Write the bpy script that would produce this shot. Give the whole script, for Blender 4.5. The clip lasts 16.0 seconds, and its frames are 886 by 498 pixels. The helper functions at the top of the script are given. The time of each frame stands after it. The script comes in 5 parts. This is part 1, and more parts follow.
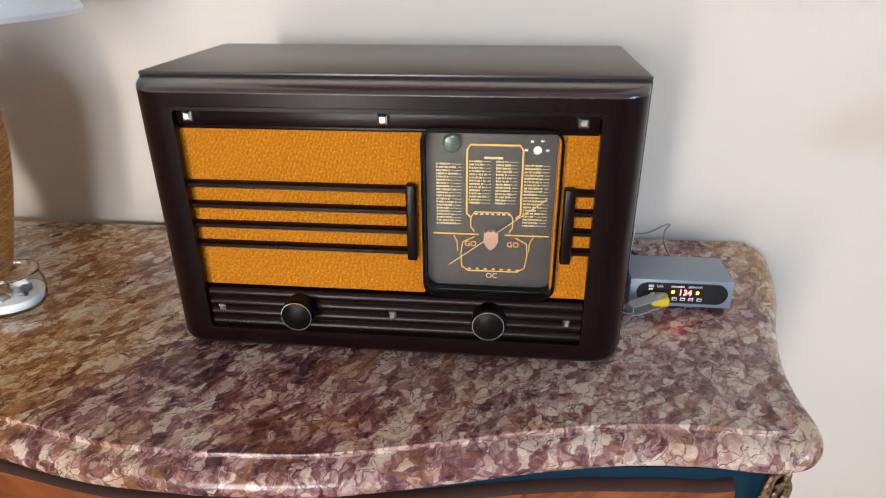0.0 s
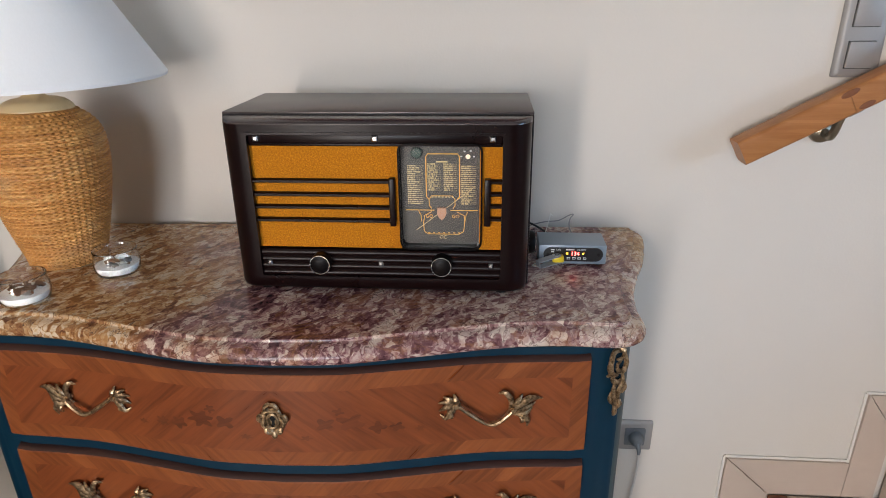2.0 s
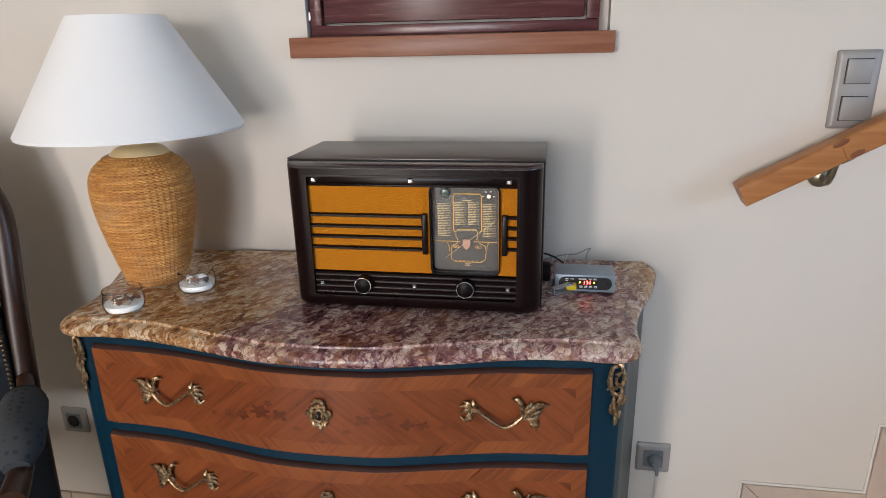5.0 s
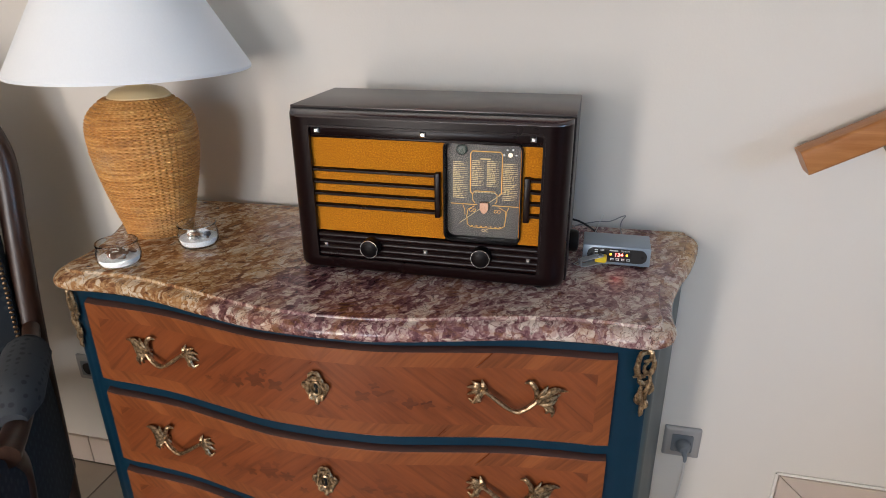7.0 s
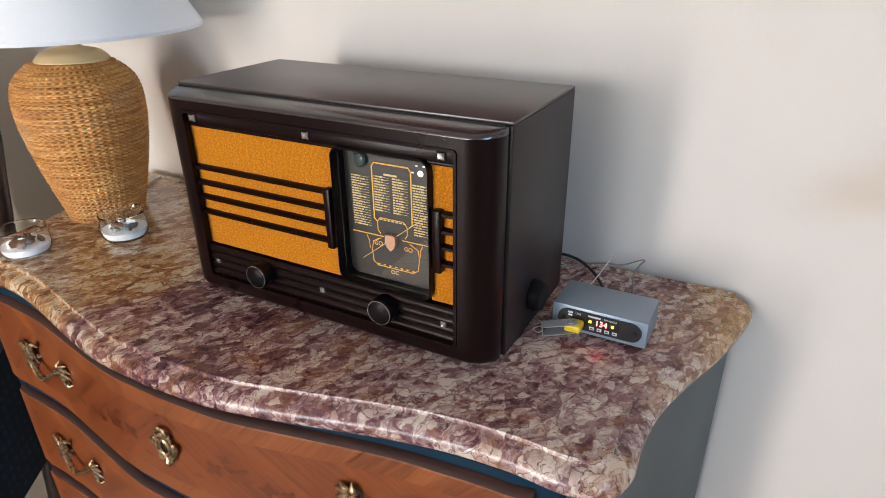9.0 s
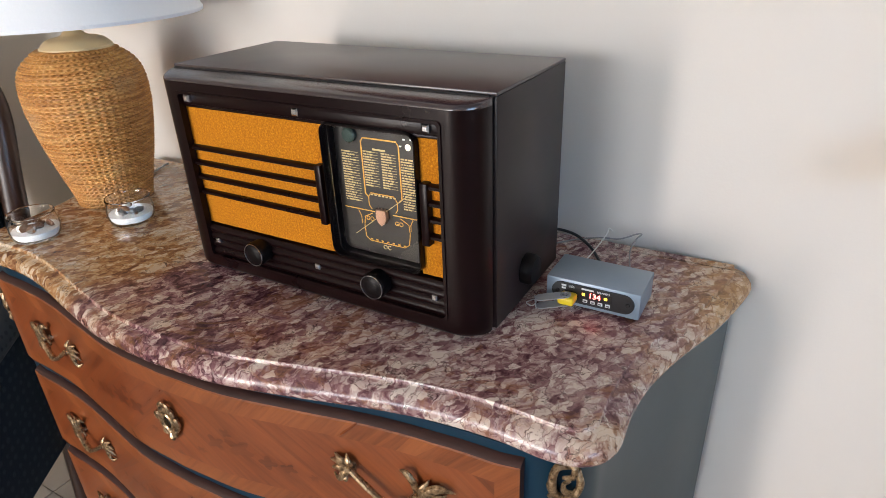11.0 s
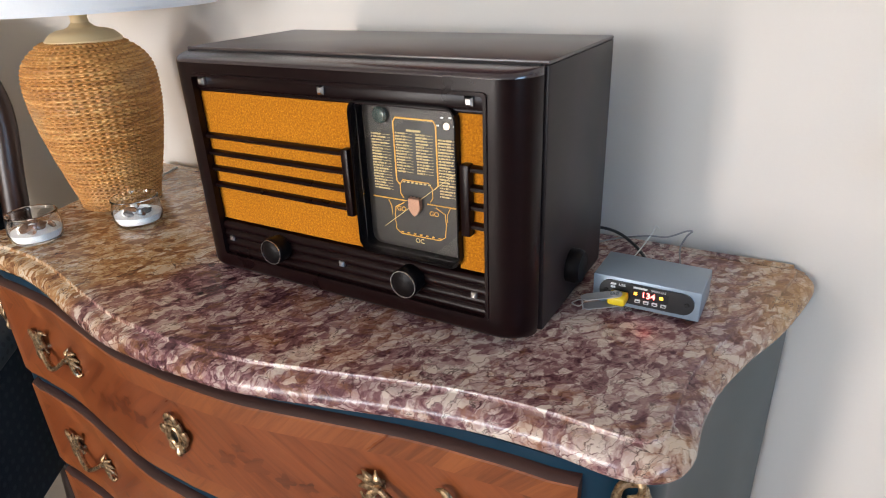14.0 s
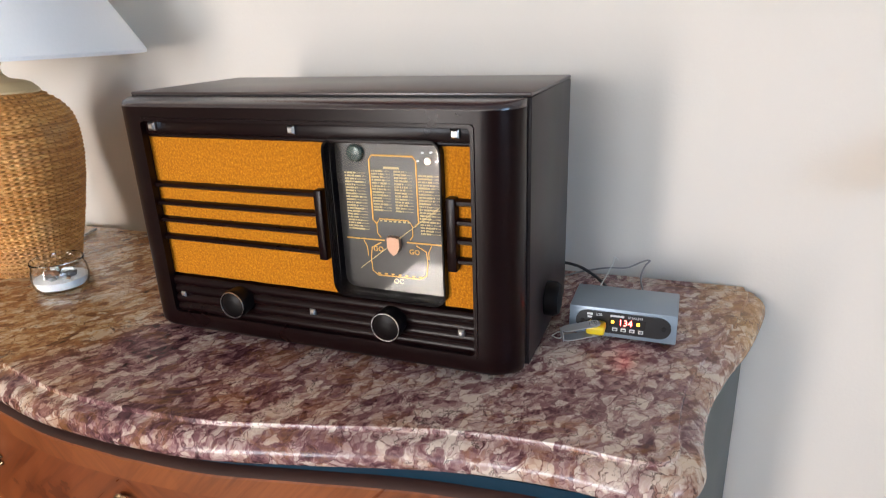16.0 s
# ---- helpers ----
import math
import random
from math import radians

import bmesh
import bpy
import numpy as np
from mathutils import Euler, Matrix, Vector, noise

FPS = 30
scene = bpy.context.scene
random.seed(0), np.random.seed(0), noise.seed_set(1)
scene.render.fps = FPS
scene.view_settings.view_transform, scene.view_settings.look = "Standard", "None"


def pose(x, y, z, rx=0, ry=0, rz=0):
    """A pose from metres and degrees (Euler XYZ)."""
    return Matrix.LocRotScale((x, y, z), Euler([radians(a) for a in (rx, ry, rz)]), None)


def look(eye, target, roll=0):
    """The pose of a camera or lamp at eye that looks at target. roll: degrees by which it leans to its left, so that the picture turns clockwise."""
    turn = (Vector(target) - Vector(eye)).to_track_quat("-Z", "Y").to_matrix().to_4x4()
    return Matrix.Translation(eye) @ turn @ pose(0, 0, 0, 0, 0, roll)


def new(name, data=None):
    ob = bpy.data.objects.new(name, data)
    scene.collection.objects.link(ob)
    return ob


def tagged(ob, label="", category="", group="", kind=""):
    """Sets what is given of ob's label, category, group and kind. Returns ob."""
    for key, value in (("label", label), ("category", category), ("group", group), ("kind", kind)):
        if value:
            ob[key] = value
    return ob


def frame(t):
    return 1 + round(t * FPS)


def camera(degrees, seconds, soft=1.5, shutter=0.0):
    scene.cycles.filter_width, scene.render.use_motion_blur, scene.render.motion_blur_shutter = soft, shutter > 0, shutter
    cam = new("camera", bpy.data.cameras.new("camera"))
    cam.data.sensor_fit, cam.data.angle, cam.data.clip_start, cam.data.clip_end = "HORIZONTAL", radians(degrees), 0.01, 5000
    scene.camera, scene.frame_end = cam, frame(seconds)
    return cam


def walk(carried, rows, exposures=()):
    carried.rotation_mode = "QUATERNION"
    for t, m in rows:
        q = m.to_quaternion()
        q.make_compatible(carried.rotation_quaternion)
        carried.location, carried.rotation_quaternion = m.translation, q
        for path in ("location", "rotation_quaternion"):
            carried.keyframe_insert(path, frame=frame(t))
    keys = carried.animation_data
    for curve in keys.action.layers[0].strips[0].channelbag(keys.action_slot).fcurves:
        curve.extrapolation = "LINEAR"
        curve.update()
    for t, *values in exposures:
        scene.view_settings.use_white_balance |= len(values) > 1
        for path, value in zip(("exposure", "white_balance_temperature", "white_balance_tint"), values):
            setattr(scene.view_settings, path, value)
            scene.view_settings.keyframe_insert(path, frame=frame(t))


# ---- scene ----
cam = camera(70.3, 16.0, soft=0.7, shutter=0.2)
PATH = [
    (0, (-0.003, 0.039, 1.254), (-0.203, 1.836, 0.398), -0.5),
    (0.5, (0.06, -0.059, 1.275), (-0.237, 1.796, 0.588), -0.1),
    (1, (0.084, -0.147, 1.3), (-0.153, 1.687, 0.538), -0.8),
    (1.5, (0.085, -0.219, 1.309), (-0.158, 1.606, 0.525), -0.5),
    (2, (0.055, -0.325, 1.315), (-0.091, 1.524, 0.566), -0.7),
    (2.5, (0.051, -0.389, 1.334), (-0.065, 1.497, 0.68), -1.7),
    (3, (0.058, -0.406, 1.346), (-0.052, 1.485, 0.705), -0.4),
    (3.5, (0.063, -0.421, 1.35), (-0.075, 1.452, 0.663), -1.1),
    (4, (0.06, -0.456, 1.359), (-0.102, 1.424, 0.697), -1.9),
    (4.2, (0.068, -0.484, 1.338), (-0.138, 1.42, 0.759), -1.4),
    (6.3, (0.184, -0.472, 1.397), (-0.199, 1.341, 0.646), -2.4),
    (6.5, (0.17, -0.473, 1.376), (-0.19, 1.348, 0.63), -2.5),
    (7, (0.144, -0.362, 1.336), (-0.292, 1.431, 0.563), -0.5),
    (7.5, (0.136, -0.196, 1.316), (-0.317, 1.558, 0.467), -1.0),
    (8, (0.21, -0.071, 1.3), (-0.462, 1.629, 0.483), 0.0),
    (8.2, (0.258, -0.02, 1.306), (-0.467, 1.63, 0.439), 0.1),
    (10.3, (0.375, 0.063, 1.314), (-0.589, 1.59, 0.454), -2.7),
    (10.5, (0.376, 0.057, 1.308), (-0.556, 1.581, 0.41), -2.9),
    (11, (0.382, 0.049, 1.298), (-0.531, 1.582, 0.395), -2.4),
    (11.5, (0.385, 0.047, 1.279), (-0.545, 1.567, 0.37), -2.9),
    (12, (0.381, 0.053, 1.262), (-0.521, 1.615, 0.397), -2.1),
    (12.5, (0.379, 0.057, 1.265), (-0.527, 1.632, 0.429), -1.7),
    (13, (0.375, 0.06, 1.275), (-0.539, 1.642, 0.461), -1.8),
    (13.5, (0.37, 0.063, 1.274), (-0.544, 1.639, 0.447), -1.7),
    (14, (0.324, 0.071, 1.238), (-0.614, 1.629, 0.405), -2.5),
    (14.5, (0.246, 0.081, 1.18), (-0.528, 1.751, 0.395), -2.1),
    (15, (0.216, 0.062, 1.188), (-0.526, 1.792, 0.515), -1.9),
    (15.5, (0.22, 0.057, 1.181), (-0.43, 1.788, 0.417), -1.4),
    (16, (0.251, 0.043, 1.214), (-0.444, 1.795, 0.545), -2.2),
]
EXPOSURES = [(0, 4.03), (1, 3.83), (2.5, 3.55), (7, 3.60), (8.2, 3.87), (10.3, 4.01), (14, 4.03), (14.5, 4.14), (16, 4.07)]
walk(cam, [(t, look(eye, target, roll)) for t, eye, target, roll in PATH], EXPOSURES)

# ---- light ----
world = bpy.data.worlds.new("world")
scene.world = world
world.use_nodes = True
wn = world.node_tree.nodes
sky = wn.new("ShaderNodeTexSky")
sky.sky_type, sky.sun_disc = "NISHITA", False
sky.sun_elevation, sky.sun_rotation = radians(35.5), radians(194.7)
world.node_tree.links.new(sky.outputs[0], wn["Background"].inputs[0])
wn["Background"].inputs[1].default_value = 0.05


def window_light(name, eye, target, w, h, watts, colour):
    d = bpy.data.lights.new(name, "AREA")
    d.shape, d.size, d.size_y, d.energy, d.color = "RECTANGLE", w, h, watts, colour
    ob = new(name, d)
    ob.matrix_world = look(eye, target)
    return ob


FLOOR, CEIL = -0.04, 2.5
WALL = 0.915
SOUTH, WEST, EAST = -4.2, -4.6, 3.2
window_light("daylight_french_door", (-1.61, SOUTH - 0.05, 1.03), (-1.61, 0, 1.03), 0.58, 2.12, 8.6, (1.0, 0.93, 0.895))
window_light("daylight_south_window", (-0.45, SOUTH - 0.05, 1.70), (-0.45, 0, 1.70), 1.0, 1.1, 5.2, (0.83, 0.90, 1.0))
window_light("daylight_east_window", (EAST + 0.05, -1.30, 1.58), (0, -1.30, 1.58), 1.8, 1.1, 2.5, (0.30, 0.57, 1.0))
sun = new("sun", bpy.data.lights.new("sun", "SUN"))
sun.data.energy, sun.data.angle, sun.data.color = 3.5, radians(0.5), (1.0, 0.95, 0.88)
sun.matrix_world = look((-1.55, SOUTH, 2.1), (-0.80, -1.35, 0.0))


# ---- materials ----
class Mat:
    """A node material with short ways to add nodes."""

    def __init__(self, name, rough=0.5, metal=0.0):
        self.m = bpy.data.materials.new(name)
        self.m.use_nodes = True
        self.t = self.m.node_tree
        self.b = self.t.nodes["Principled BSDF"]
        self.b.inputs["Roughness"].default_value = rough
        self.b.inputs["Metallic"].default_value = metal
        self.c = None

    def node(self, kind, **kw):
        n = self.t.nodes.new(kind)
        for k, v in kw.items():
            n.inputs[k].default_value = v
        return n

    def link(self, a, b):
        self.t.links.new(a, b)

    def coords(self, which="Object", scale=(1, 1, 1), rot=(0, 0, 0)):
        c = self.node("ShaderNodeTexCoord")
        m = self.node("ShaderNodeMapping", Scale=scale, Rotation=rot)
        self.link(c.outputs[which], m.inputs[0])
        return m.outputs[0]

    def noise(self, vec, scale, detail=4, rough=0.55, distort=0.0):
        n = self.node("ShaderNodeTexNoise", Scale=scale, Detail=detail, Roughness=rough, Distortion=distort)
        self.link(vec, n.inputs["Vector"])
        return n.outputs["Fac"]

    def ramp(self, fac, *stops, smooth=False):
        r = self.node("ShaderNodeValToRGB")
        e = r.color_ramp.elements
        while len(e) < len(stops):
            e.new(0.5)
        for el, (p, c) in zip(e, stops):
            el.position = p
            el.color = (*c, 1) if len(c) == 3 else c
        if smooth:
            r.color_ramp.interpolation = "EASE"
        self.link(fac, r.inputs[0])
        return r.outputs[0]

    def mix(self, fac, a, b, mode="MIX"):
        n = self.t.nodes.new("ShaderNodeMix")
        n.data_type, n.blend_type = "RGBA", mode
        for sock, v in ((n.inputs[0], fac), (n.inputs[6], a), (n.inputs[7], b)):
            if isinstance(v, (int, float)):
                sock.default_value = v
            elif isinstance(v, tuple):
                sock.default_value = (*v, 1)
            else:
                self.link(v, sock)
        return n.outputs[2]

    def math(self, op, a, b=0.0):
        n = self.t.nodes.new("ShaderNodeMath")
        n.operation = op
        for sock, v in ((n.inputs[0], a), (n.inputs[1], b)):
            if isinstance(v, (int, float)):
                sock.default_value = v
            else:
                self.link(v, sock)
        return n.outputs[0]

    def base(self, col):
        if isinstance(col, tuple):
            self.b.inputs["Base Color"].default_value = (*col, 1)
        else:
            self.link(col, self.b.inputs["Base Color"])
        return self

    def rough(self, fac, lo, hi):
        n = self.node("ShaderNodeMapRange")
        n.inputs[3].default_value, n.inputs[4].default_value = lo, hi
        self.link(fac, n.inputs[0])
        self.link(n.outputs[0], self.b.inputs["Roughness"])
        return self

    def bump(self, fac, strength, dist):
        n = self.node("ShaderNodeBump", Strength=strength, Distance=dist)
        self.link(fac, n.inputs["Height"])
        self.link(n.outputs[0], self.b.inputs["Normal"])
        return self


def plain(name, col, rough=0.5, metal=0.0, var=0.15, scale=60.0, bump=0.0, dist=0.001):
    """A surface of one colour with a fine uneven tone and relief."""
    m = Mat(name, rough, metal)
    v = m.coords()
    f = m.noise(v, scale, 5)
    g = m.noise(v, scale * 0.12, 3)
    dark = tuple(c * (1 - var) for c in col)
    light = tuple(min(1, c * (1 + var)) for c in col)
    m.base(m.mix(m.math("MULTIPLY", m.math("ADD", f, g), 0.5), dark, light))
    m.rough(g, max(0.02, rough - 0.08), min(1, rough + 0.08))
    if bump:
        m.bump(f, bump, dist)
    return m.m


def plaster(name, col):
    m = Mat(name, 0.85)
    v = m.coords()
    big, fine = m.noise(v, 1.6, 4), m.noise(v, 190, 3)
    mid = m.noise(v, 14, 5)
    a = tuple(c * 0.955 for c in col)
    m.base(m.mix(m.math("MULTIPLY", m.math("ADD", big, mid), 0.5), a, col))
    m.bump(m.math("ADD", m.math("MULTIPLY", mid, 2.5), fine), 0.25, 0.0012)
    return m.m


def breccia():
    """Plum and cream breccia marble: ragged pebbles in a dark matrix with thin seams, ochre towards the ends."""
    m = Mat("breccia_marble", 0.2)
    v = m.coords()

    def push(vec, scale, amount):
        w = m.node("ShaderNodeTexNoise", Scale=scale, Detail=3.0, Roughness=0.6)
        m.link(vec, w.inputs["Vector"])
        va = m.node("ShaderNodeVectorMath")
        va.operation = "MULTIPLY_ADD"
        m.link(w.outputs["Color"], va.inputs[0])
        va.inputs[1].default_value = (amount, amount, amount)
        m.link(vec, va.inputs[2])
        return va.outputs[0]

    turn = m.node("ShaderNodeMapping", Rotation=(0, 0, radians(-58)))
    m.link(push(push(v, 30.0, 0.026), 130.0, 0.0065), turn.inputs[0])
    squeeze = m.node("ShaderNodeMapping", Scale=(0.62, 1.10, 1.0))
    m.link(turn.outputs[0], squeeze.inputs[0])
    mp = squeeze.outputs[0]

    def cells(scale):
        vo = m.node("ShaderNodeTexVoronoi", Scale=scale, Randomness=1.0)
        vd = m.node("ShaderNodeTexVoronoi", Scale=scale, Randomness=1.0)
        vd.feature = "DISTANCE_TO_EDGE"
        m.link(mp, vo.inputs["Vector"])
        m.link(mp, vd.inputs["Vector"])
        sep = m.node("ShaderNodeSeparateColor")
        m.link(vo.outputs["Color"], sep.inputs[0])
        return sep.outputs[0], sep.outputs[1], vd.outputs["Distance"]

    def step(fac, a, b, top=1.0):
        n = m.node("ShaderNodeMapRange")
        n.inputs[1].default_value, n.inputs[2].default_value = a, b
        n.inputs[4].default_value = top
        m.link(fac, n.inputs[0])
        return n.outputs[0]

    small, medium, big = cells(190.0), cells(88.0), cells(33.0)
    fine = m.noise(mp, 85, 6, 0.72)
    mid = m.noise(mp, 16, 5, 0.62, 0.5)
    broad = m.noise(v, 4.2, 3)
    pebble = m.math("MULTIPLY", m.math("SUBTRACT", small[0], 0.42), step(small[2], 0.01, 0.13))
    stone = m.math("MULTIPLY", m.math("SUBTRACT", medium[0], 0.46), step(medium[2], 0.005, 0.09))
    patch = m.math("MULTIPLY", step(big[0], 0.76, 0.82), step(m.math("ADD", big[2], m.math("MULTIPLY", m.math("SUBTRACT", fine, 0.5), 0.22)), 0.02, 0.10))
    val = m.math("ADD", 0.55, m.math("MULTIPLY", m.math("SUBTRACT", fine, 0.5), 0.50))
    val = m.math("ADD", val, m.math("MULTIPLY", m.math("SUBTRACT", mid, 0.5), 0.62))
    val = m.math("ADD", val, m.math("ADD", m.math("MULTIPLY", pebble, 0.32), m.math("MULTIPLY", stone, 0.47)))
    val = m.math("ADD", val, m.math("MULTIPLY", patch, 0.18))
    sx = m.node("ShaderNodeSeparateXYZ")
    m.link(v, sx.inputs[0])
    zone = m.math("ADD", sx.outputs[0], m.math("MULTIPLY", m.math("SUBTRACT", broad, 0.5), 0.75))
    zone = m.math("SUBTRACT", zone, m.math("MULTIPLY", sx.outputs[1], 0.15))
    left = m.math("SUBTRACT", 1.0, step(zone, -0.25, -0.07))
    right = step(zone, 0.12, 0.38)
    val = m.math("ADD", val, m.math("ADD", m.math("MULTIPLY", right, 0.045), m.math("MULTIPLY", left, 0.085)))
    purple = m.ramp(val, (0.28, (0.052, 0.018, 0.023)), (0.44, (0.130, 0.052, 0.060)), (0.56, (0.240, 0.112, 0.116)), (0.68, (0.39, 0.240, 0.226)), (0.80, (0.52, 0.385, 0.33)), (0.95, (0.66, 0.54, 0.45)))
    ochre = m.ramp(val, (0.30, (0.085, 0.031, 0.016)), (0.45, (0.205, 0.083, 0.034)), (0.58, (0.36, 0.175, 0.070)), (0.72, (0.53, 0.33, 0.165)), (0.90, (0.67, 0.54, 0.39)))
    lilac = m.ramp(val, (0.30, (0.074, 0.027, 0.033)), (0.46, (0.168, 0.074, 0.080)), (0.58, (0.28, 0.155, 0.150)), (0.72, (0.45, 0.315, 0.285)), (0.92, (0.65, 0.54, 0.46)))
    col = m.mix(right, m.mix(left, purple, ochre), lilac)
    rust = step(m.noise(v, 13, 6, 0.72, 1.2), 0.51, 0.63, 0.60)
    col = m.mix(rust, col, m.mix(0.6, col, (0.40, 0.175, 0.045)))
    corner = step(m.math("ADD", sx.outputs[0], m.math("MULTIPLY", m.math("SUBTRACT", mid, 0.5), 0.22)), 0.52, 0.60, 0.85)
    col = m.mix(corner, col, m.mix(0.45, ochre, (0.58, 0.33, 0.11)))
    # thin dark seams, broken along their length
    ridge = m.math("ABSOLUTE", m.math("SUBTRACT", m.noise(mp, 30, 4, 0.6, 0.8), 0.5))
    seam = m.math("MULTIPLY", m.math("SUBTRACT", 1.0, step(ridge, 0.002, 0.013)), step(mid, 0.42, 0.58, 0.85))
    col = m.mix(seam, col, (0.040, 0.017, 0.016))
    joint = m.math("MULTIPLY", m.math("SUBTRACT", 1.0, step(medium[2], 0.005, 0.045)), step(fine, 0.40, 0.60, 0.80))
    col = m.mix(joint, col, (0.048, 0.020, 0.018))
    m.base(col)
    m.rough(fine, 0.20, 0.28)
    m.b.inputs["Specular IOR Level"].default_value = 0.42
    m.bump(fine, 0.05, 0.0008)
    return m.m


def bakelite(name, col=(0.0056, 0.0022, 0.0024), lo=0.24, hi=0.33, spec=0.17):
    m = Mat(name, 0.3)
    v = m.coords()
    streak = m.noise(m.coords(scale=(3, 3, 22)), 3.5, 5, 0.6, 0.5)
    fine = m.noise(v, 220, 3)
    m.base(m.mix(streak, tuple(c * 0.7 for c in col), (col[0] * 1.9, col[1] * 1.35, col[2] * 1.3)))
    m.b.inputs["Specular IOR Level"].default_value = spec
    m.rough(m.noise(v, 9, 4), lo, hi)
    m.bump(fine, 0.05, 0.0004)
    return m.m


def cloth(name):
    m = Mat(name, 0.9)
    v = m.coords()
    w1 = m.node("ShaderNodeTexWave", Scale=250.0, Distortion=1.5, Detail=2.0)
    w1.bands_direction = "X"
    w2 = m.node("ShaderNodeTexWave", Scale=250.0, Distortion=1.5, Detail=2.0)
    w2.bands_direction = "Z"
    m.link(v, w1.inputs["Vector"]), m.link(v, w2.inputs["Vector"])
    weave = m.math("MULTIPLY", w1.outputs["Fac"], w2.outputs["Fac"])
    n = m.noise(v, 420, 3, 0.6)
    big = m.noise(v, 24, 4)
    f = m.math("ADD", m.math("MULTIPLY", weave, 0.24), m.math("MULTIPLY", n, 0.80))
    col = m.ramp(f, (0.20, (0.26, 0.075, 0.004)), (0.46, (0.55, 0.185, 0.006)), (0.72, (0.88, 0.39, 0.022)))
    m.base(m.mix(m.math("MULTIPLY", big, 0.25), col, (0.42, 0.15, 0.012)))
    m.b.inputs["Specular IOR Level"].default_value = 0.2
    m.bump(f, 0.8, 0.0016)
    return m.m


def veneer(name, lo, hi, angle, chevron=True):
    """Quarter-matched veneer on the UV map: u runs from the middle of the front, v up its height, in metres."""
    m = Mat(name, 0.3)
    uv = m.node("ShaderNodeTexCoord").outputs["UV"]
    s = m.node("ShaderNodeSeparateXYZ")
    m.link(uv, s.inputs[0])
    u = m.math("ABSOLUTE", s.outputs[0]) if chevron else s.outputs[0]
    w = s.outputs[1]
    ca, sa = math.cos(radians(angle)), math.sin(radians(angle))
    along = m.math("ADD", m.math("MULTIPLY", u, ca), m.math("MULTIPLY", w, sa))
    across = m.math("SUBTRACT", m.math("MULTIPLY", w, ca), m.math("MULTIPLY", u, sa))
    cb = m.node("ShaderNodeCombineXYZ")
    m.link(m.math("MULTIPLY", along, 9.0), cb.inputs[0])
    m.link(m.math("MULTIPLY", across, 130.0), cb.inputs[1])
    m.link(m.math("MULTIPLY", s.outputs[0], 3.0), cb.inputs[2])
    grain = m.noise(cb.outputs[0], 1.0, 6, 0.65, 0.3)
    leafs = m.node("ShaderNodeTexVoronoi", Scale=1.0)
    cb2 = m.node("ShaderNodeCombineXYZ")
    m.link(m.math("MULTIPLY", along, 2.2), cb2.inputs[0])
    m.link(m.math("MULTIPLY", across, 26.0), cb2.inputs[1])
    m.link(cb2.outputs[0], leafs.inputs["Vector"])
    sep = m.node("ShaderNodeSeparateColor")
    m.link(leafs.outputs["Color"], sep.inputs[0])
    tone = m.math("ADD", m.math("MULTIPLY", grain, 0.8), m.math("MULTIPLY", sep.outputs[0], 0.24))
    mid = tuple((a + b) / 2 for a, b in zip(lo, hi))
    col = m.ramp(tone, (0.28, tuple(c * 0.9 for c in lo)), (0.5, mid), (0.78, hi))
    stain = m.noise(m.coords(), 7, 4)
    m.base(m.mix(m.math("MULTIPLY", stain, 0.35), col, tuple(c * 0.6 for c in lo)))
    m.rough(grain, 0.22, 0.4)
    m.bump(grain, 0.08, 0.0006)
    return m.m


def timber(name, lo, hi, axis=0, rough=0.45, scale=1.0):
    m = Mat(name, rough)
    st = [70.0 * scale] * 3
    st[axis] = 4.0 * scale
    v = m.coords(scale=tuple(st))
    g = m.noise(v, 1.0, 6, 0.65, 0.6)
    b = m.noise(m.coords(), 9, 3)
    col = m.ramp(g, (0.3, lo), (0.7, hi))
    m.base(m.mix(m.math("MULTIPLY", b, 0.4), col, lo))
    m.rough(g, rough - 0.1, rough + 0.12)
    m.bump(g, 0.15, 0.0008)
    return m.m


def gilt(name):
    m = Mat(name, 0.36, 0.92)
    v = m.coords()
    n = m.noise(v, 160, 5, 0.65)
    m.base(m.ramp(n, (0.34, (0.08, 0.05, 0.028)), (0.50, (0.35, 0.235, 0.13)), (0.70, (0.66, 0.50, 0.32))))
    m.rough(n, 0.50, 0.30)
    m.bump(n, 0.25, 0.0006)
    return m.m


def wicker():
    m = Mat("wicker", 0.48)
    v = m.coords(scale=(1, 1, 5))
    n = m.noise(v, 60, 5, 0.7)
    big = m.noise(m.coords(), 12, 4)
    rows = m.noise(m.coords(scale=(14, 14, 256)), 1.0, 3)
    col = m.ramp(m.math("ADD", m.math("MULTIPLY", n, 0.45), m.math("MULTIPLY", rows, 0.56)), (0.30, (0.21, 0.080, 0.020)), (0.5, (0.54, 0.240, 0.058)), (0.68, (0.83, 0.50, 0.18)))
    m.base(m.mix(m.ramp(big, (0.55, (0, 0, 0)), (0.75, (0.5, 0.5, 0.5))), col, (0.42, 0.30, 0.17)))
    m.bump(n, 0.4, 0.001)
    return m.m


def glassy(name, rough=0.0, tint=(1, 1, 1), ior=1.45):
    m = Mat(name, rough)
    m.base(tint)
    m.b.inputs["Transmission Weight"].default_value = 1.0
    m.b.inputs["IOR"].default_value = ior
    return m.m


